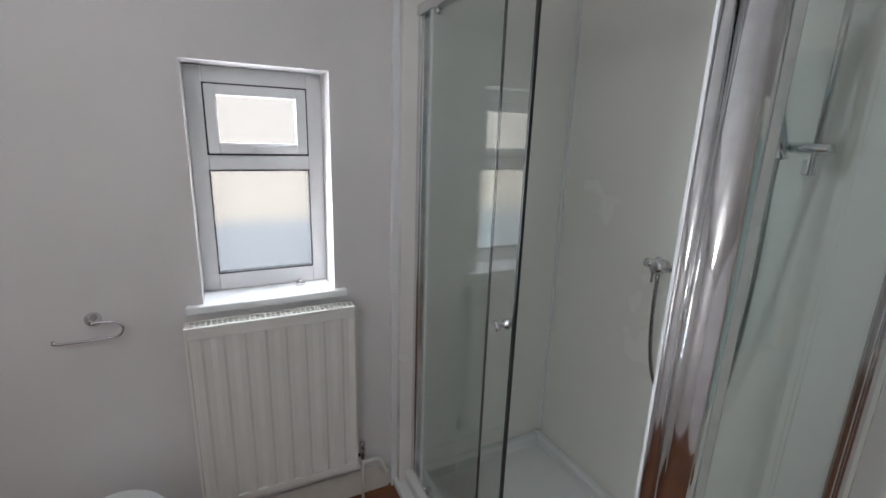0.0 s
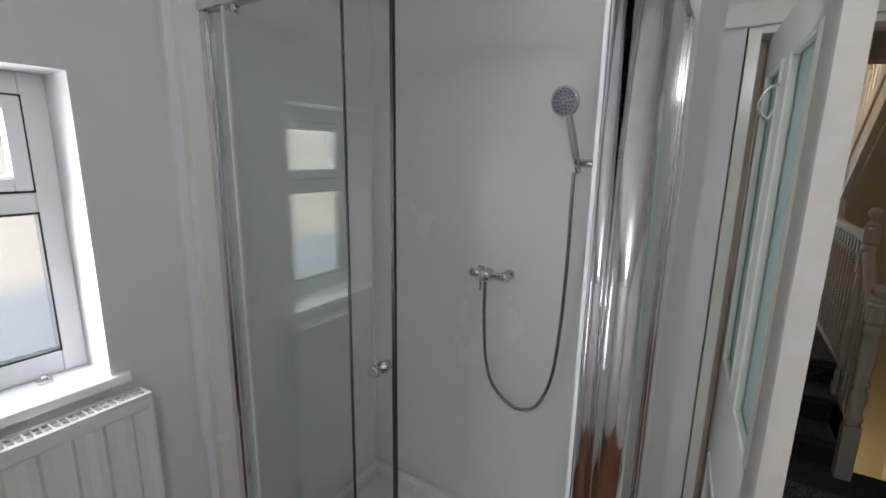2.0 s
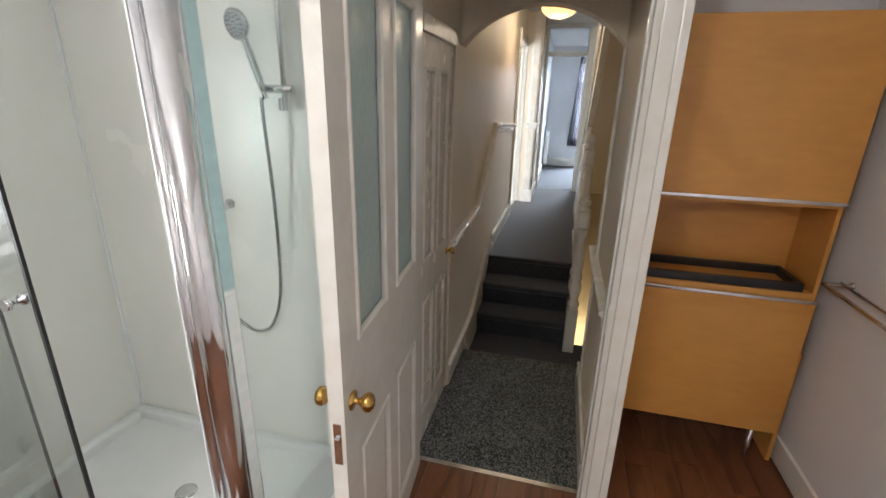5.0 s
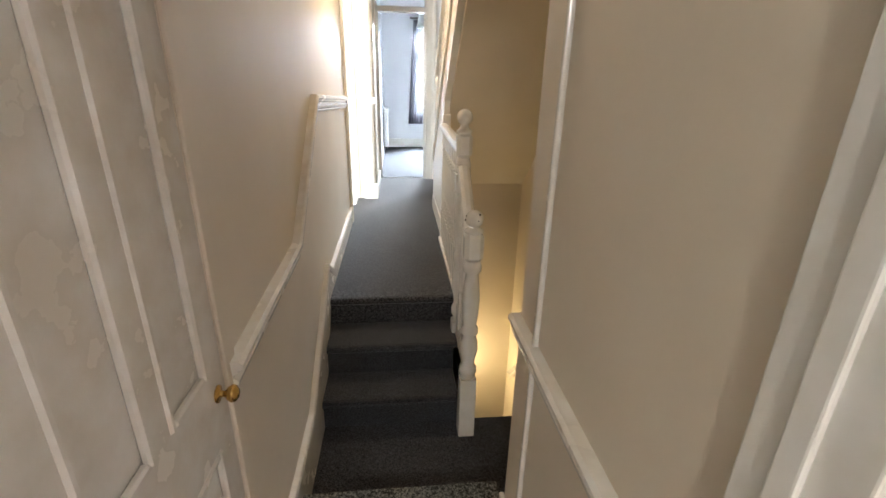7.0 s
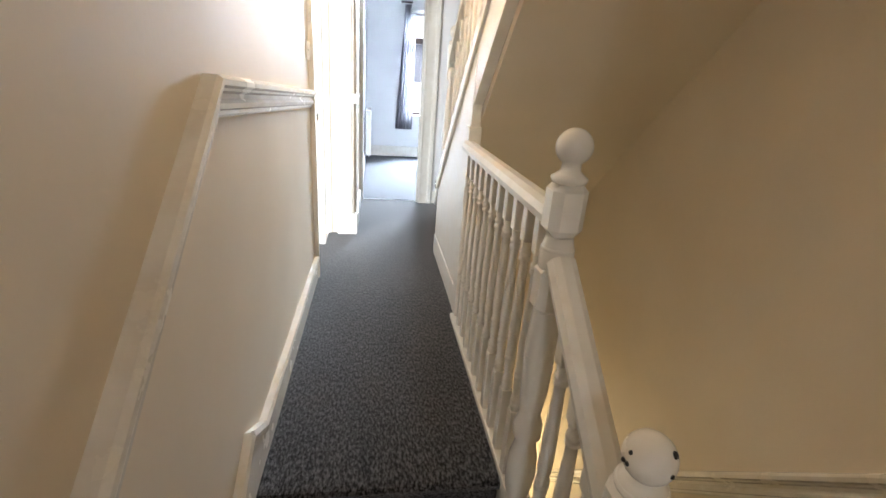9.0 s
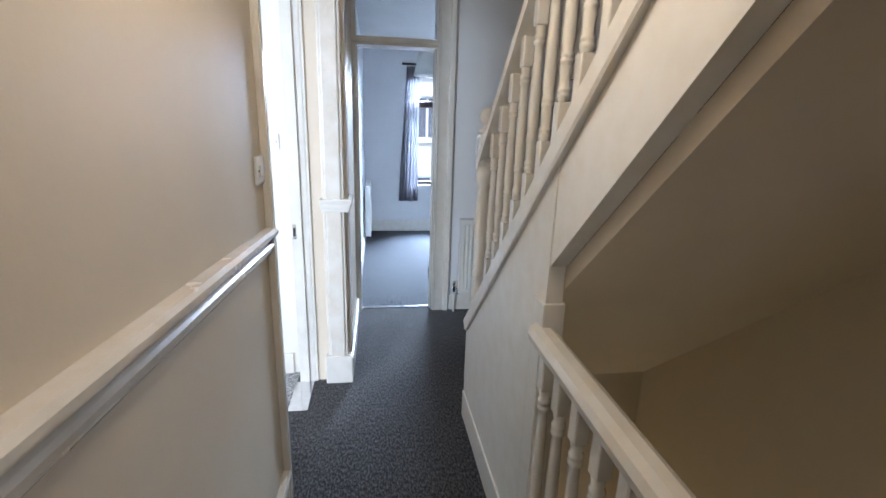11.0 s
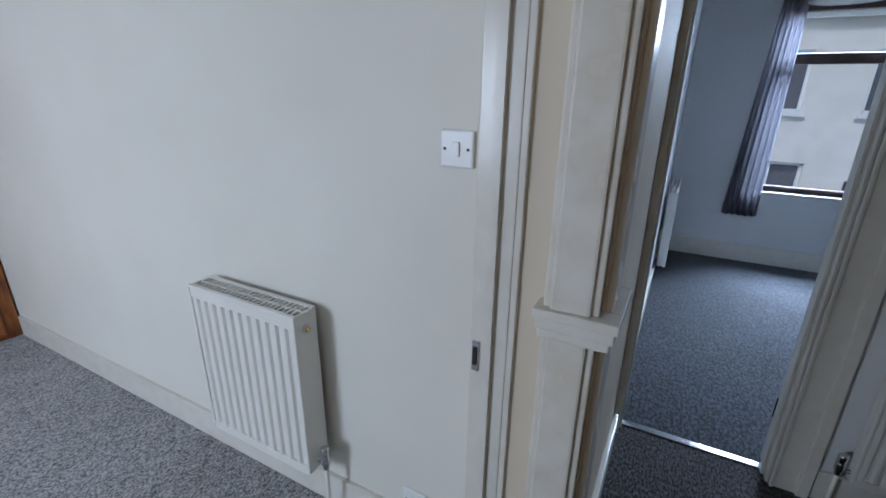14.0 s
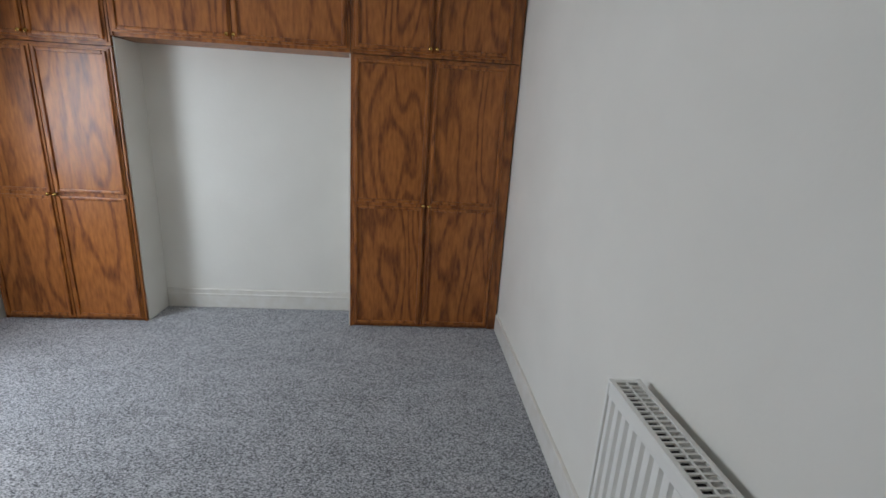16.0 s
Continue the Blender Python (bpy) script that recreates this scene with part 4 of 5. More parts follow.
structure("trim_shower", boxes((-1.602, -1.575, -2.03, -2.0, HB, 2.1), (-1.545, -1.53, sy1 - 0.012, sy1, HB + 0.1, 2.1), bevel=0.003), UPVC, "white corner trim")
tray = thing("shower_tray", "white acrylic shower tray with a raised rim", "shower tray")
part("tray_body", boxes((-1.60, sx1 + 0.04, sy0 - 0.10, sy1, HB, HB + 0.045), bevel=0.012), ACRYLIC, tray)
for b in ((-1.59, sx1 + 0.03, sy0 - 0.05, sy0 + 0.05), (-1.59, sx1 + 0.03, sy1 - 0.05, sy1), (sx0 - 0.0, sx0 + 0.05, sy0 + 0.05, sy1 - 0.05), (sx1 - 0.05, sx1 + 0.03, sy0 + 0.05, sy1 - 0.05)):
    part("rim", boxes((*b, HB + 0.03, HB + 0.10), bevel=0.014), ACRYLIC, tray)
bm = bmesh.new()
lathe(bm, [(0.045, 0), (0.045, 0.004), (0.03, 0.008), (0.005, 0.009)], pose(-0.9, -1.5, HB + 0.045), 24)
part("drain_cover", bm, CHROME, tray)

en = thing("shower_enclosure", "chrome framed shower enclosure with a half-open sliding glass door", "shower enclosure")
ZT, ZB = 1.83, HB + 0.10
part("wall_channel", boxes((sx0, sx0 + 0.028, sy0 - 0.018, sy0 + 0.02, ZB, ZT), (sx0 + 0.028, sx0 + 0.04, sy0 - 0.01, sy0 + 0.012, ZB, ZT), bevel=0.003), CHROME, en)
part("top_rail", boxes((sx0, sx1, sy0 - 0.025, sy0 + 0.025, ZT, ZT + 0.04), bevel=0.004), CHROME, en)
part("bottom_rail", boxes((sx0, sx1, sy0 - 0.02, sy0 + 0.02, ZB, ZB + 0.02), bevel=0.004), CHROME, en)
bm = bmesh.new()
lathe(bm, [(0.036, ZB), (0.036, ZT + 0.04)], pose(sx1 + 0.012, sy0 - 0.004, 0), 32)
part("corner_post", bm, CHROME, en)
bm = bmesh.new()
lathe(bm, [(0.018, ZB), (0.018, ZT)], pose(sx1 - 0.038, sy0 - 0.010, 0), 20)
box(bm, sx1 - 0.058, sx1 - 0.015, sy0 - 0.016, sy0 + 0.018, ZB, ZT, bevel=0.005)
part("post_fin", bm, CHROME, en)
part("post_fin", boxes((sx1 - 0.014, sx1 + 0.030, sy0 + 0.02, sy0 + 0.075, ZB, ZT), bevel=0.006), CHROME, en)
part("post_seal", boxes((sx1 - 0.066, sx1 - 0.058, sy0 - 0.012, sy0 + 0.012, ZB, ZT)), UPVC, en)
fixed = part("fixed_pane", boxes((sx0 + 0.03, -0.95, sy0 + 0.004, sy0 + 0.010, ZB + 0.02, ZT)), GLASS, en, "greenish fixed glass pane")
part("pane_edge", boxes((-0.951, -0.946, sy0 + 0.003, sy0 + 0.011, ZB + 0.02, ZT)), DARK, fixed)
slide = part("sliding_door", boxes((-1.42, -0.775, sy0 - 0.012, sy0 - 0.006, ZB + 0.025, ZT)), GLASS, en, "greenish sliding glass door")
part("door_seal", boxes((-0.778, -0.768, sy0 - 0.014, sy0 - 0.004, ZB + 0.025, ZT)), DARK, slide, "black edge seal")
part("door_seal", boxes((-1.428, -1.42, sy0 - 0.013, sy0 - 0.005, ZB + 0.025, ZT)), UPVC, slide)
bm = bmesh.new()
lathe(bm, [(0.017, -0.03), (0.017, -0.008), (0.008, -0.006), (0.008, 0.02), (0.017, 0.022), (0.017, 0.035)], pose(-0.815, sy0 - 0.02, 0.813, 90, 0, 0), 18)
part("door_knob", bm, CHROME, slide, "chrome cylinder knob")
for x in (-1.35, -0.83):
    for z in (ZT - 0.02, ZB + 0.035):
        bm = bmesh.new()
        lathe(bm, [(0.012, 0), (0.012, 0.016), (0.004, 0.018)], pose(x, sy0 - 0.012, z, 90, 0, 0), 12)
        part("roller", bm, CHROME, slide)
side = part("side_pane", boxes((sx1 - 0.004, sx1 + 0.003, sy0 + 0.05, -1.125, ZB + 0.015, ZT)), GLASS, en, "greenish side glass pane")
part("wall_channel", boxes((sx1 - 0.018, sx1 + 0.018, -1.15, sy1, ZB, ZT), (sx1 - 0.010, sx1 + 0.010, -1.175, -1.15, ZB, ZT), bevel=0.003), CHROME, en)
part("side_rail", boxes((sx1 - 0.014, sx1 + 0.014, sy0 + 0.05, -1.15, ZT, ZT + 0.03), bevel=0.003), CHROME, en)
part("side_rail", boxes((sx1 - 0.014, sx1 + 0.014, sy0 + 0.05, -1.15, ZB, ZB + 0.018), bevel=0.003), CHROME, en)

mix = thing("shower_mixer", "chrome bar shower mixer on the wet wall", "shower mixer")
bm = bmesh.new()
lathe(bm, [(0.018, 0), (0.019, 0.03), (0.015, 0.034), (0.015, 0.14), (0.019, 0.144), (0.018, 0.175)], pose(-0.945, -1.168, 0.907, 0, 90, 0), 20)
part("bar", bm, CHROME, mix)
bm = bmesh.new()
lathe(bm, [(0.027, 0), (0.027, 0.05), (0.024, 0.056), (0.005, 0.058)], pose(-0.868, -1.155, 0.907, 90, 0, 0), 24)
part("dial", bm, CHROME, mix)
for x in (-0.925, -0.79):
    bm = bmesh.new()
    lathe(bm, [(0.022, 0), (0.022, 0.005), (0.012, 0.01), (0.012, 0.05)], pose(x, sy1, 0.907, 90, 0, 0), 18)
    part("wall_fitting", bm, CHROME, mix)
part("lever", boxes((-0.892, -0.884, -1.20, -1.192, 0.84, 0.895), bevel=0.003), CHROME, mix)
rail = thing("shower_riser_rail", "chrome riser rail with a hand shower and hose", "shower")
bm = bmesh.new()
tube(bm, [(-0.445, -1.17, 1.30), (-0.445, -1.17, 1.98)], 0.010, 12, (0, 1, 0))
part("pole", bm, CHROME, rail)
bm = bmesh.new()
lathe(bm, [(0.016, 0), (0.016, 0.12), (0.012, 0.125)], pose(-0.53, -1.17, 1.376, 0, 90, 0), 16)
box(bm, -0.46, -0.43, -1.165, sy1, 1.355, 1.385, bevel=0.006)
box(bm, -0.47, -0.45, -1.18, -1.15, 1.30, 1.345, bevel=0.004)
part("slider", bm, CHROME, rail)
head = part("hand_shower", lathe(bmesh.new(), [(0.011, -0.06), (0.014, 0.0), (0.015, 0.09), (0.012, 0.14), (0.016, 0.155)], pose(-0.525, -1.195, 1.40, 12, -10, 0), 14), CHROME, rail)
bm = bmesh.new()
hm = look((-0.56, -1.24, 1.585), (-0.70, -1.9, 1.42))
lathe(bm, [(0.02, 0.03), (0.045, 0.012), (0.053, 0.0), (0.053, -0.010), (0.048, -0.013)], hm, 28)
part("head_shell", bm, CHROME, head)
bm = bmesh.new()
lathe(bm, [(0.047, -0.012), (0.047, -0.0145), (0.004, -0.016)], hm, 24)
face = part("spray_face", bm, material("spray_plate", (0.35, 0.36, 0.39), 0.35, scale=30), head, "grey spray plate")
nz = bmesh.new()
for r, k in ((0.036, 14), (0.024, 10), (0.011, 6)):
    for i in range(k):
        a = 2 * math.pi * i / k
        lathe(nz, [(0.0028, -0.013), (0.002, -0.0185)], hm @ Matrix.Translation((r * math.cos(a), r * math.sin(a), 0)), 6)
part("nozzles", nz, DARK, head)
bm = bmesh.new()
tube(bm, arc([(-0.868, -1.19, 0.88), (-0.868, -1.185, 0.70), (-0.866, -1.16, 0.52), (-0.84, -1.14, 0.40), (-0.77, -1.135, 0.33), (-0.70, -1.135, 0.315), (-0.63, -1.135, 0.36), (-0.575, -1.14, 0.50), (-0.55, -1.15, 0.72), (-0.535, -1.17, 1.0), (-0.53, -1.19, 1.25), (-0.527, -1.195, 1.345)], 10), 0.0075, 10, (0, 1, 0))
part("hose", bm, material("ribbed_hose", (0.5, 0.5, 0.5), 0.25, 1.0, color2=(0.25, 0.25, 0.25), scale=220), rail, "ribbed metal hose")

# Pipework and skirting near the radiator
structure("skirting_bathroom", boxes((-1.60, -1.585, -4.3, -2.04, HB, HB + 0.14), (1.782, 1.80, -4.3, -0.2, HB, HB + 0.13), (0.90, 1.78, -0.218, -0.20, HB, HB + 0.13), bevel=0.004), GLOSS, "white bathroom skirting board")
pipe = thing("pipework", "white painted heating pipe along the skirting", "pipe")
bm = bmesh.new()
tube(bm, arc([(-1.575, -2.06, HB + 0.10), (-1.575, -2.10, HB + 0.185), (-1.575, -2.19, HB + 0.19)]), 0.011)
part("elbow", bm, ENAMEL, pipe)
bm = bmesh.new()
tube(bm, [(-1.565, -3.05, HB + 0.10), (-1.565, -2.86, HB + 0.13)], 0.012)
part("run", bm, ENAMEL, pipe)

# Bathroom cabinet, towel rail, board
cab = thing("bathroom_cabinet", "tall honey birch cabinet with an open niche on metal legs", "cabinet")
cx0, cx1, cy0, cy1 = 0.96, 1.735, -0.52, -0.22
for name, b in (("side_panel", (cx0, cx0 + 0.018, cy0, cy1, HB + 0.2, 1.70)), ("side_panel", (cx1 - 0.018, cx1, cy0, cy1, HB + 0.2, 1.70)), ("top_panel", (cx0 + 0.018, cx1 - 0.018, cy0, cy1, 1.682, 1.70)), ("base_panel", (cx0 + 0.018, cx1 - 0.018, cy0, cy1, HB + 0.2, HB + 0.218)), ("back_panel", (cx0 + 0.018, cx1 - 0.018, cy1 - 0.012, cy1, HB + 0.218, 1.682)), ("shelf", (cx0 + 0.018, cx1 - 0.018, cy0, cy1 - 0.012, 0.535, 0.56)), ("shelf", (cx0 + 0.018, cx1 - 0.018, cy0, cy1 - 0.012, 0.95, 0.975))):
    part(name, boxes(b, bevel=0.001), BIRCH, cab)
for z0_, z1_ in ((HB + 0.195, 0.53), (0.975, 1.70)):
    d = part("door", boxes((cx0, cx1, cy0 - 0.02, cy0 - 0.002, z0_, z1_), bevel=0.002), BIRCH, cab)
    edge = z1_ if z1_ < 1 else z0_
    part("handle_strip", boxes((cx0, cx1 + 0.006, cy0 - 0.032, cy0 - 0.004, edge - 0.008, edge + 0.008), bevel=0.003), CHROME, d, "slim metal grip strip")
for x in (cx0 + 0.06, cx1 - 0.08):
    for y in (cy0 + 0.04, cy1 - 0.05):
        bm = bmesh.new()
        lathe(bm, [(0.012, 0), (0.014, 0.01), (0.014, 0.2)], pose(x, y, HB), 12)
        part("leg", bm, CHROME, cab)
fr = thing("tray_frame", "black rectangular tray frame lying in the cabinet niche", "tray")
part("frame", boxes((cx0 + 0.03, cx1 - 0.05, cy0 + 0.01, cy0 + 0.035, 0.56, 0.60), (cx0 + 0.03, cx1 - 0.05, cy1 - 0.06, cy1 - 0.035, 0.56, 0.60), (cx0 + 0.03, cx0 + 0.055, cy0 + 0.035, cy1 - 0.06, 0.56, 0.60), (cx1 - 0.075, cx1 - 0.05, cy0 + 0.035, cy1 - 0.06, 0.56, 0.60), bevel=0.004), DARK, fr)
tagged(link("wooden_board", boxes((1.745, 1.765, -0.50, -0.24, HB, 0.25), bevel=0.002), BIRCH), "pale wooden board standing beside the cabinet", "board")
tr = thing("towel_rail", "chrome double towel rail on the painted wall", "towel rail")
bm = bmesh.new()
tube(bm, [(1.70, -0.60, 0.645), (1.70, -1.20, 0.645)], 0.008)
part("bar", bm, CHROME, tr)
bm = bmesh.new()
tube(bm, [(1.755, -0.62, 0.66), (1.755, -1.20, 0.66)], 0.006)
part("bar", bm, CHROME, tr)
for y in (-0.62, -1.18):
    bm = bmesh.new()
    lathe(bm, [(0.018, 0), (0.018, 0.006), (0.007, 0.01), (0.007, 0.10)], pose(1.80, y, 0.65, 0, -90, 0), 14)
    part("bracket", bm, CHROME, tr)


# Switches and sockets
def plate(name, label, m, rockers=1, socket=False, w=0.086, screws=True):
    """Local frame: faces -y, centred at the origin."""
    ob = thing(name, label, "socket" if socket else "light switch", m)
    part("plate", boxes((-w / 2, w / 2, -0.011, 0, -0.043, 0.043), bevel=0.005), UPVC, ob)
    if socket:
        for x0, x1, z0, z1 in ((-0.004, 0.004, 0.002, 0.016), (-0.018, -0.009, -0.020, -0.014), (0.009, 0.018, -0.020, -0.014)):
            part("pin_slot", boxes((x0, x1, -0.0125, -0.0105, z0, z1)), DARK, ob)
        part("rocker", boxes((0.022, 0.032, -0.0155, -0.010, 0.004, 0.026), bevel=0.002), UPVC, ob)
    else:
        for i in range(rockers):
            x = (i - (rockers - 1) / 2) * 0.026
            bm = boxes((x - 0.009, x + 0.009, -0.0165, -0.010, -0.017, 0.017), bevel=0.002)
            part("rocker", bm, UPVC, ob)
    for x in (-w / 2 + 0.013, w / 2 - 0.013):
        bm = bmesh.new()
        lathe(bm, [(0.0035, 0), (0.0035, 0.0015), (0.001, 0.002)], pose(x, -0.0108, 0, 90, 0, 0), 8)
        part("screw", bm, SHADOW_GAP, ob)
    return ob


plate("light_switch", "white single rocker switch on the bedroom wall", pose(-0.180, 3.70, 1.34))
plate("light_switch", "white double rocker switch on the landing wall", pose(0, 2.67, 1.29, 0, 0, 90), 2)
plate("light_switch", "white double switch on the landing end wall", pose(1.30, 4.60, 1.26), 2)
plate("power_socket", "white wall socket above the bedroom skirting", pose(-0.305, 3.70, 0.19), socket=True)
plate("light_switch", "white switch just inside the front room", pose(0.20, 5.0, 1.30, 0, 0, 90))

# Bedroom skirting and wardrobes
structure("skirting_bedroom", boxes((-3.14, -0.13, 3.682, 3.70, 0, 0.13), (-3.44, -3.425, 1.18, 2.58, 0, 0.15), (-3.432, -3.42, 1.18, 2.58, 0.10, 0.115), bevel=0.004), GLOSS, "white bedroom skirting board")


def wardrobe(label, ya, yb, z0, z1, doors, mid=None, knob_low=False, fill=0.0):
    """Fitted unit facing +x with its doors between ya and yb."""
    ob = thing("wardrobe_unit", label, "wardrobe", group="fitted wardrobes")
    xf, xb = -3.17, -3.61
    part("carcass", boxes((xb, xf, ya, yb, z0, z1)), OAK, ob)
    e = 0.022
    ys = [ya + 0.012 + (yb - fill - ya - 0.024) * i / doors for i in range(doors + 1)]
    part("face_frame", boxes((xf, xf + 0.012, ya, ya + 0.012, z0, z1)), OAK, ob)
    part("face_frame", boxes((xf, xf + 0.012, yb - fill - 0.012, yb, z0, z1)), OAK, ob)
    for i in range(doors):
        a, b = ys[i] + 0.003, ys[i + 1] - 0.003
        zb, zt = z0 + 0.02, z1 - 0.015
        cuts = [zb, mid, zt] if mid else [zb, zt]
        d = part("door", boxes((xf + 0.002, xf + 0.020, a, b, zb, zt), bevel=0.003), OAK, ob)
        for lo, hi in zip(cuts, cuts[1:]):
            fw = 0.035
            part("panel", boxes((xf + 0.016, xf + 0.0215, a + fw, b - fw, lo + fw, hi - fw), bevel=0.001), OAK, d)
            bm = bmesh.new()
            for q in ((a + fw - e, a + fw, lo + fw - e, hi - fw + e), (b - fw, b - fw + e, lo + fw - e, hi - fw + e), (a + fw, b - fw, lo + fw - e, lo + fw), (a + fw, b - fw, hi - fw, hi - fw + e)):
                box(bm, xf + 0.018, xf + 0.034, q[0], q[1], q[2], q[3], bevel=0.006, seg=2)
            part("moulding", bm, OAK, d, "raised moulding")
        ky = b - 0.018 if i % 2 == 0 else a + 0.018
        kz = mid if mid else zb + 0.03
        bm = bmesh.new()
        lathe(bm, [(0.010, 0), (0.006, 0.006), (0.006, 0.014), (0.012, 0.02), (0.012, 0.026), (0.004, 0.03)], pose(xf + 0.03, ky, kz, 0, 90, 0), 12)
        part("knob", bm, BRASS, d, "small aged brass knob")
    return ob


wardrobe("stained oak wardrobe with two panelled doors against the wall", 2.60, 3.69, 0.0, 1.88, 2, 0.93, fill=0.05)
wardrobe("stained oak wardrobe with two panelled doors beside the alcove", 0.22, 1.16, 0.0, 1.82, 2, 0.90)
wardrobe("stained oak top cupboard over the tall wardrobe", 2.60, 3.69, 1.885, 2.39, 2, fill=0.05)
wardrobe("stained oak bridging cupboards over the alcove", 1.165, 2.595, 1.885, 2.39, 2)
wardrobe("stained oak top cupboard beside the bridging cupboards", 0.22, 1.16, 1.825, 2.39, 2)
tagged(link("alcove_side_panel", boxes((-3.44, -3.175, 1.163, 1.172, 0, 1.88), (-3.44, -3.175, 2.588, 2.597, 0, 1.88)), CREAM), "cream painted side panels of the alcove", "panel", kind="structure")

# Bedroom window and its frame
bw = tagged(new("window_2"), "white bedroom window", "window", kind="structure")
part("window_frame", boxes((-2.4, -2.34, 0.08, 0.15, 0.65, 2.05), (-1.06, -1.0, 0.08, 0.15, 0.65, 2.05), (-2.34, -1.06, 0.08, 0.15, 0.65, 0.71), (-2.34, -1.06, 0.08, 0.15, 1.99, 2.05), (-1.73, -1.67, 0.08, 0.15, 0.71, 1.99)), UPVC, bw)

# Front room: street window, curtains, lamp
fw_ = tagged(new("window_3"), "dark wood framed street window with a top light", "window", kind="structure")
part("window_frame", boxes((0.80, 0.85, 7.60, 7.68, 0.66, 2.14), (1.70, 1.75, 7.60, 7.68, 0.66, 2.14), (0.85, 1.70, 7.60, 7.68, 2.09, 2.14), (0.85, 1.70, 7.60, 7.68, 0.66, 0.70), (0.85, 1.70, 7.59, 7.68, 1.70, 1.78), bevel=0.004), BROWNWOOD, fw_)
for za, zb in ((0.70, 1.70), (1.78, 2.09)):
    part("pane", boxes((0.85, 1.70, 7.635, 7.64, za, zb)), WINDOW_GLASS, fw_).visible_shadow = False
part("window_sill", boxes((0.78, 1.77, 7.50, 7.60, 0.635, 0.66), bevel=0.006), GLOSS, fw_)
structure("skirting_front_room", boxes((0.20, 3.4, 7.502, 7.52, 0, 0.16), (0.20, 0.218, 4.75, 7.5, 0, 0.15), bevel=0.004), GLOSS, "white front room skirting board")


def curtain(xc0, xc1, lean):
    ob = thing("curtain", "grey gathered curtain hanging beside the street window", "curtain", group="front room curtains")
    bm = bmesh.new()
    nx, nz = 48, 24
    rows = []
    for j in range(nz + 1):
        v = j / nz
        z = 2.20 - v * 1.76
        row = []
        for i in range(nx + 1):
            u = i / nx
            wide = (0.62 + 0.38 * v)
            x = xc0 + lean * (1 - v) + (xc1 - xc0) * u * wide
            y = 7.455 + 0.024 * math.sin(u * 34) * (0.6 + 0.5 * v) + 0.008 * math.sin(u * 11 + v * 4)
            row.append(bm.verts.new((x, y, z)))
        rows.append(row)
    for a, b in zip(rows, rows[1:]):
        for i in range(nx):
            bm.faces.new((a[i], a[i + 1], b[i + 1], b[i])).smooth = True
    bmesh.ops.solidify(bm, geom=bm.faces[:], thickness=0.004)
    part("cloth", bm, CLOTH, ob)
    return ob


curtain(0.66, 0.93, 0.10)
curtain(1.52, 1.80, 0.02)
pole = thing("curtain_pole", "dark wooden curtain pole with rings over the street window", "curtain pole")
bm = bmesh.new()
tube(bm, [(0.70, 7.455, 2.23), (1.90, 7.455, 2.23)], 0.014)
part("rod", bm, BROWNWOOD, pole)
for x in (0.72, 1.88):
    part("bracket", boxes((x - 0.01, x + 0.01, 7.455, 7.52, 2.22, 2.24)), BROWNWOOD, pole)
pend = thing("pendant_lamp", "white tapered fabric pendant shade in the front room", "ceiling lamp")
bm = bmesh.new()
rings = [[bm.verts.new((0.95 + r * math.cos(math.tau * i / 32), 6.3 + r * math.sin(math.tau * i / 32), z)) for i in range(32)] for r, z in ((0.19, 1.97), (0.17, 2.05), (0.152, 2.14), (0.135, 2.22))]
for a, b in zip(rings, rings[1:]):
    for i in range(32):
        bm.faces.new((a[i], a[(i + 1) % 32], b[(i + 1) % 32], b[i])).smooth = True
bmesh.ops.solidify(bm, geom=bm.faces[:], thickness=0.002)
part("shade", bm, SHADE, pend)
bm = bmesh.new()
tube(bm, [(0.95, 6.3, 2.10), (0.95, 6.3, TOP)], 0.004, 8, (0, 1, 0))
lathe(bm, [(0.02, 2.08), (0.02, 2.14), (0.01, 2.16)], pose(0.95, 6.3, 0), 12)
part("cord", bm, UPVC, pend)

# Globe and base made up around the added fill bulb, out of view
bl = thing("ceiling_light", "unseen white globe added to fill the bathroom with light", "ceiling light")
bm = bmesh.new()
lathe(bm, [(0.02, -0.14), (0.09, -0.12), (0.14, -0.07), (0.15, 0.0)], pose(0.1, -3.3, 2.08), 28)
part("globe", bm, glowing("fill_globe_glow", (1.0, 0.97, 0.93), 2.0), bl).visible_shadow = False
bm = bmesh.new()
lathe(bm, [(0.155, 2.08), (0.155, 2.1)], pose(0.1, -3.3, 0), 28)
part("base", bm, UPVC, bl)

# Landing mirror and ceiling light
mi = thing("wall_mirror", "tall frameless mirror with dark edges on the landing wall", "mirror")
part("backing", boxes((W - 0.014, W - 0.001, 3.86, 4.30, 0.30, 1.78)), DARK, mi)
part("mirror_glass", boxes((W - 0.018, W - 0.014, 3.866, 4.294, 0.306, 1.774)), MIRROR, mi)
cl = thing("ceiling_light", "lit amber glass bowl light hung from the landing ceiling", "ceiling light")
bm = bmesh.new()
prof = [(0.02, -0.09)] + [(0.16 * math.sin(a), -0.09 * math.cos(a)) for a in [math.pi / 2 * i / 8 for i in range(1, 9)]]
lathe(bm, prof, pose(0.42, 1.95, 2.155), 32)
b = part("bowl", bm, BOWL, cl, "glowing amber glass bowl")
b.visible_shadow = False
bm = bmesh.new()
lathe(bm, [(0.13, 2.156), (0.13, 2.165), (0.02, 2.18), (0.012, 2.20), (0.012, 2.36), (0.05, 2.375), (0.05, TOP)], pose(0.42, 1.95, 0), 24)
part("rose", bm, UPVC, cl)

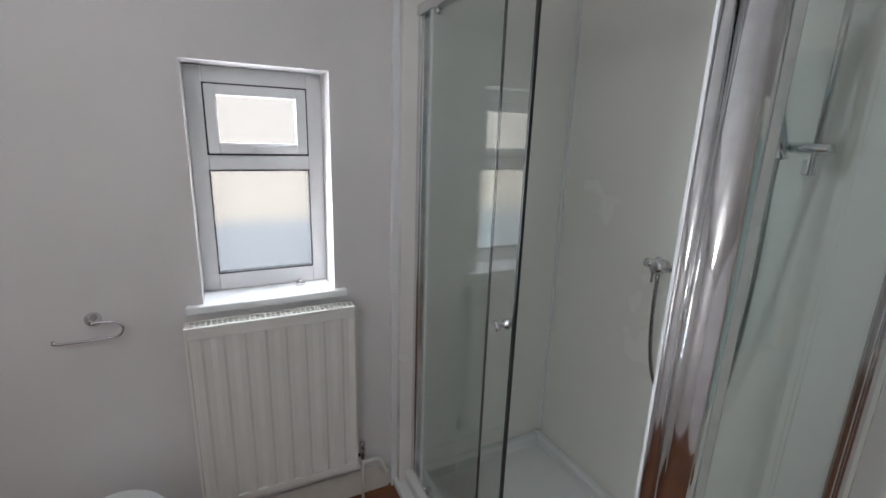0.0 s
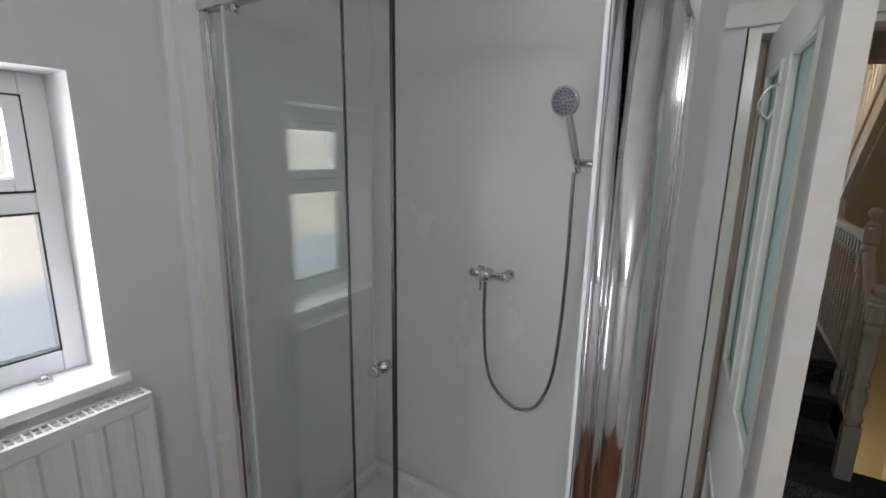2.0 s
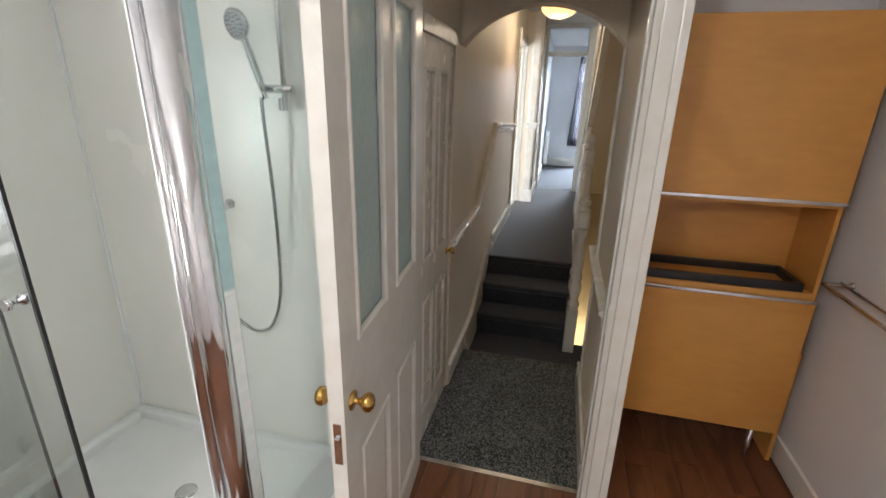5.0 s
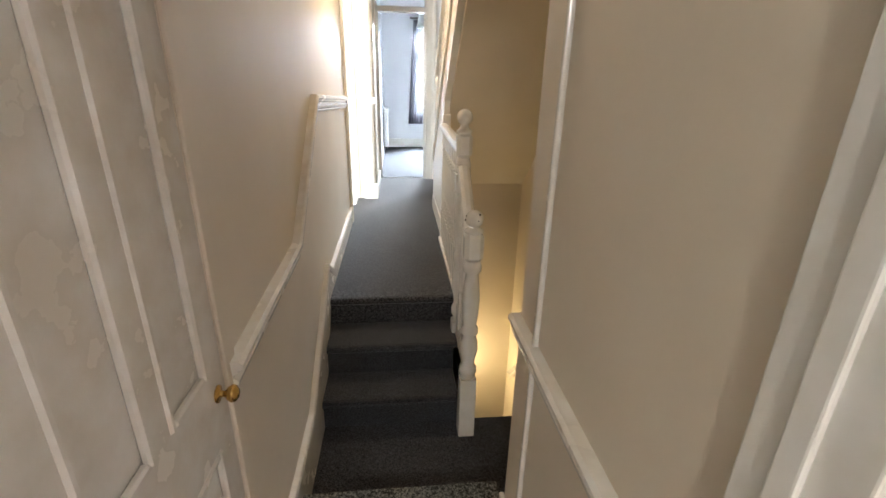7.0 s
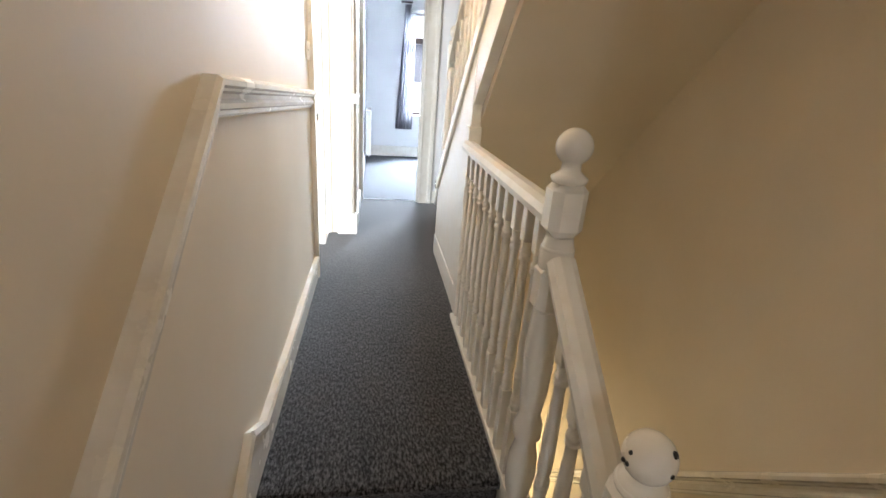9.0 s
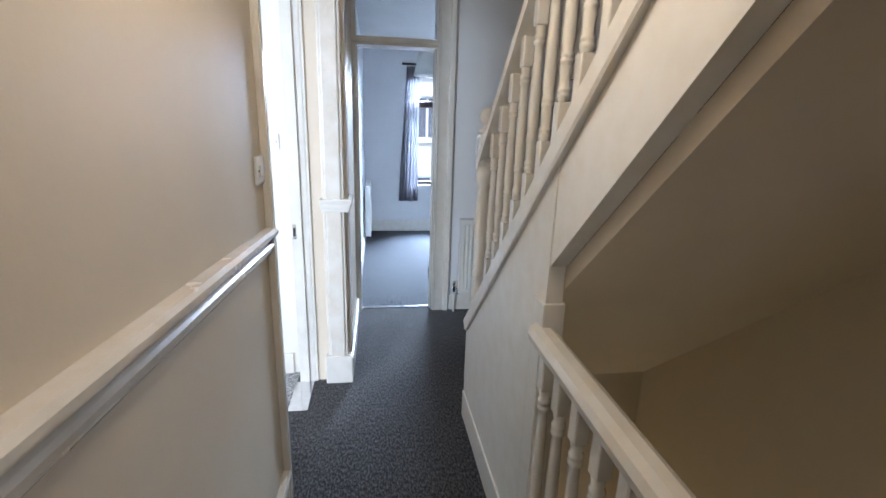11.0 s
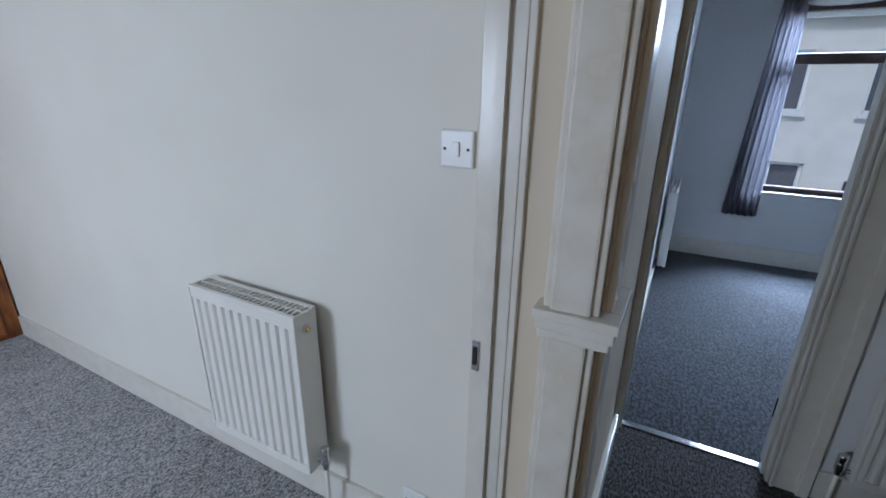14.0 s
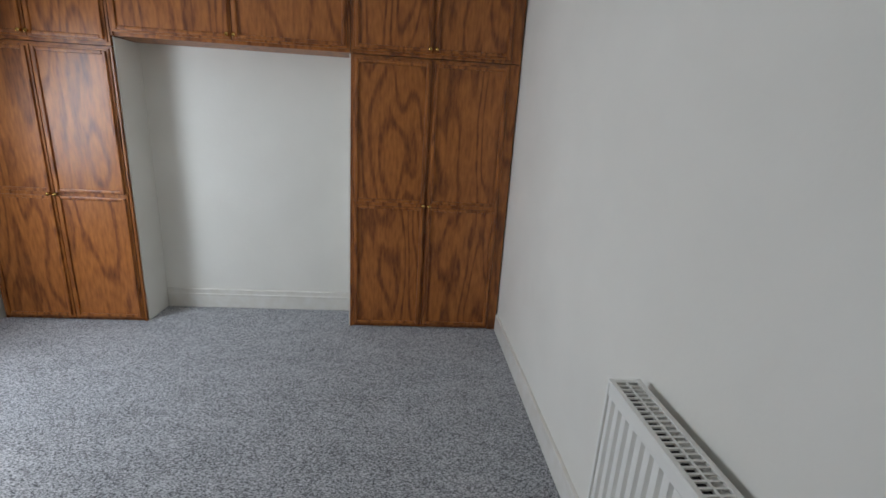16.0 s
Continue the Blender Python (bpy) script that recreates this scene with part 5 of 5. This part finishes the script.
# Outside: street, houses over the road, the neighbour's wall by the bathroom
structure("ground", boxes((-300, 300, -300, 300, GF - 0.5, GF - 0.3)), ASPHALT, "grey ground around the house")
tagged(link("neighbour_wall", boxes((-4.6, -4.3, -9, 2, GF - 0.3, 3.2)), RENDERED), "pale rendered wall of the neighbouring house", "wall", kind="structure")


def house(x):
    ob = thing("terraced_house", "pale rendered terraced house across the street", "house", pose(x, 19, GF - 0.3), group="houses over the road")
    holes = [(0.7, 1.9, 4.0, 5.6), (3.2, 4.4, 4.0, 5.6), (0.7, 2.3, 0.9, 2.6), (3.3, 4.2, 0.0, 2.2)]
    part("wall", pierced("y", 0, 0.3, 0, 5, 0, 6.6, holes), RENDERED, ob)
    bm = bmesh.new()
    prism(bm, [(-0.3, 6.5), (4, 9.0), (8, 6.5)], 0, 5)
    part("roof", bm, SLATE, ob)
    part("gutter", boxes((0, 5, -0.2, 0.0, 6.35, 6.5)), UPVC, ob)
    for a, b, c, d in holes[:3]:
        w = part("window", boxes((a, a + 0.08, 0.1, 0.18, c, d), (b - 0.08, b, 0.1, 0.18, c, d), (a, b, 0.1, 0.18, d - 0.08, d), (a, b, 0.1, 0.18, c, c + 0.08), ((a + b) / 2 - 0.04, (a + b) / 2 + 0.04, 0.1, 0.18, c, d)), UPVC, ob)
        part("pane", boxes((a, b, 0.2, 0.22, c, d)), SLATE, w)
        part("sill", boxes((a - 0.1, b + 0.1, -0.1, 0.1, c - 0.12, c)), UPVC, w)
    part("door", boxes((3.3, 4.2, 0.12, 0.18, 0, 2.2)), SLATE, ob)
    return ob


first = house(-9.0)
for i in range(1, 6):
    copy_thing(first, pose(-9.0 + 5 * i, 19, GF - 0.3))

# Bathroom floor boards, each its own piece
floor_b = bpy.data.objects["floor_bathroom_base"]
rnd = random.Random(2)
meshes = {}
for i in range(29):
    x = -1.60 + i * 0.12
    if x + 0.12 > 1.80:
        break
    end = -0.21 if x >= 0.89 else -0.985
    y = -3.9 - rnd.uniform(0, 0.9)
    while y < end:
        n = min(1.2, end - y)
        key = round(n, 2)
        if key not in meshes:
            bm = boxes((0, 0.1185, 0, key - 0.0015, 0, 0.012), bevel=0.0015)
            me = bpy.data.meshes.new("floorboard")
            bm.to_mesh(me)
            bm.free()
            me.materials.append(PLANK)
            meshes[key] = me
        if y + n > -4.29 and n > 0.05:
            ob = new("floorboard", meshes[key])
            ob.location = (x, max(y, -4.9), HB - 0.012)
            ob.parent = floor_b
        y += n + 0.0001
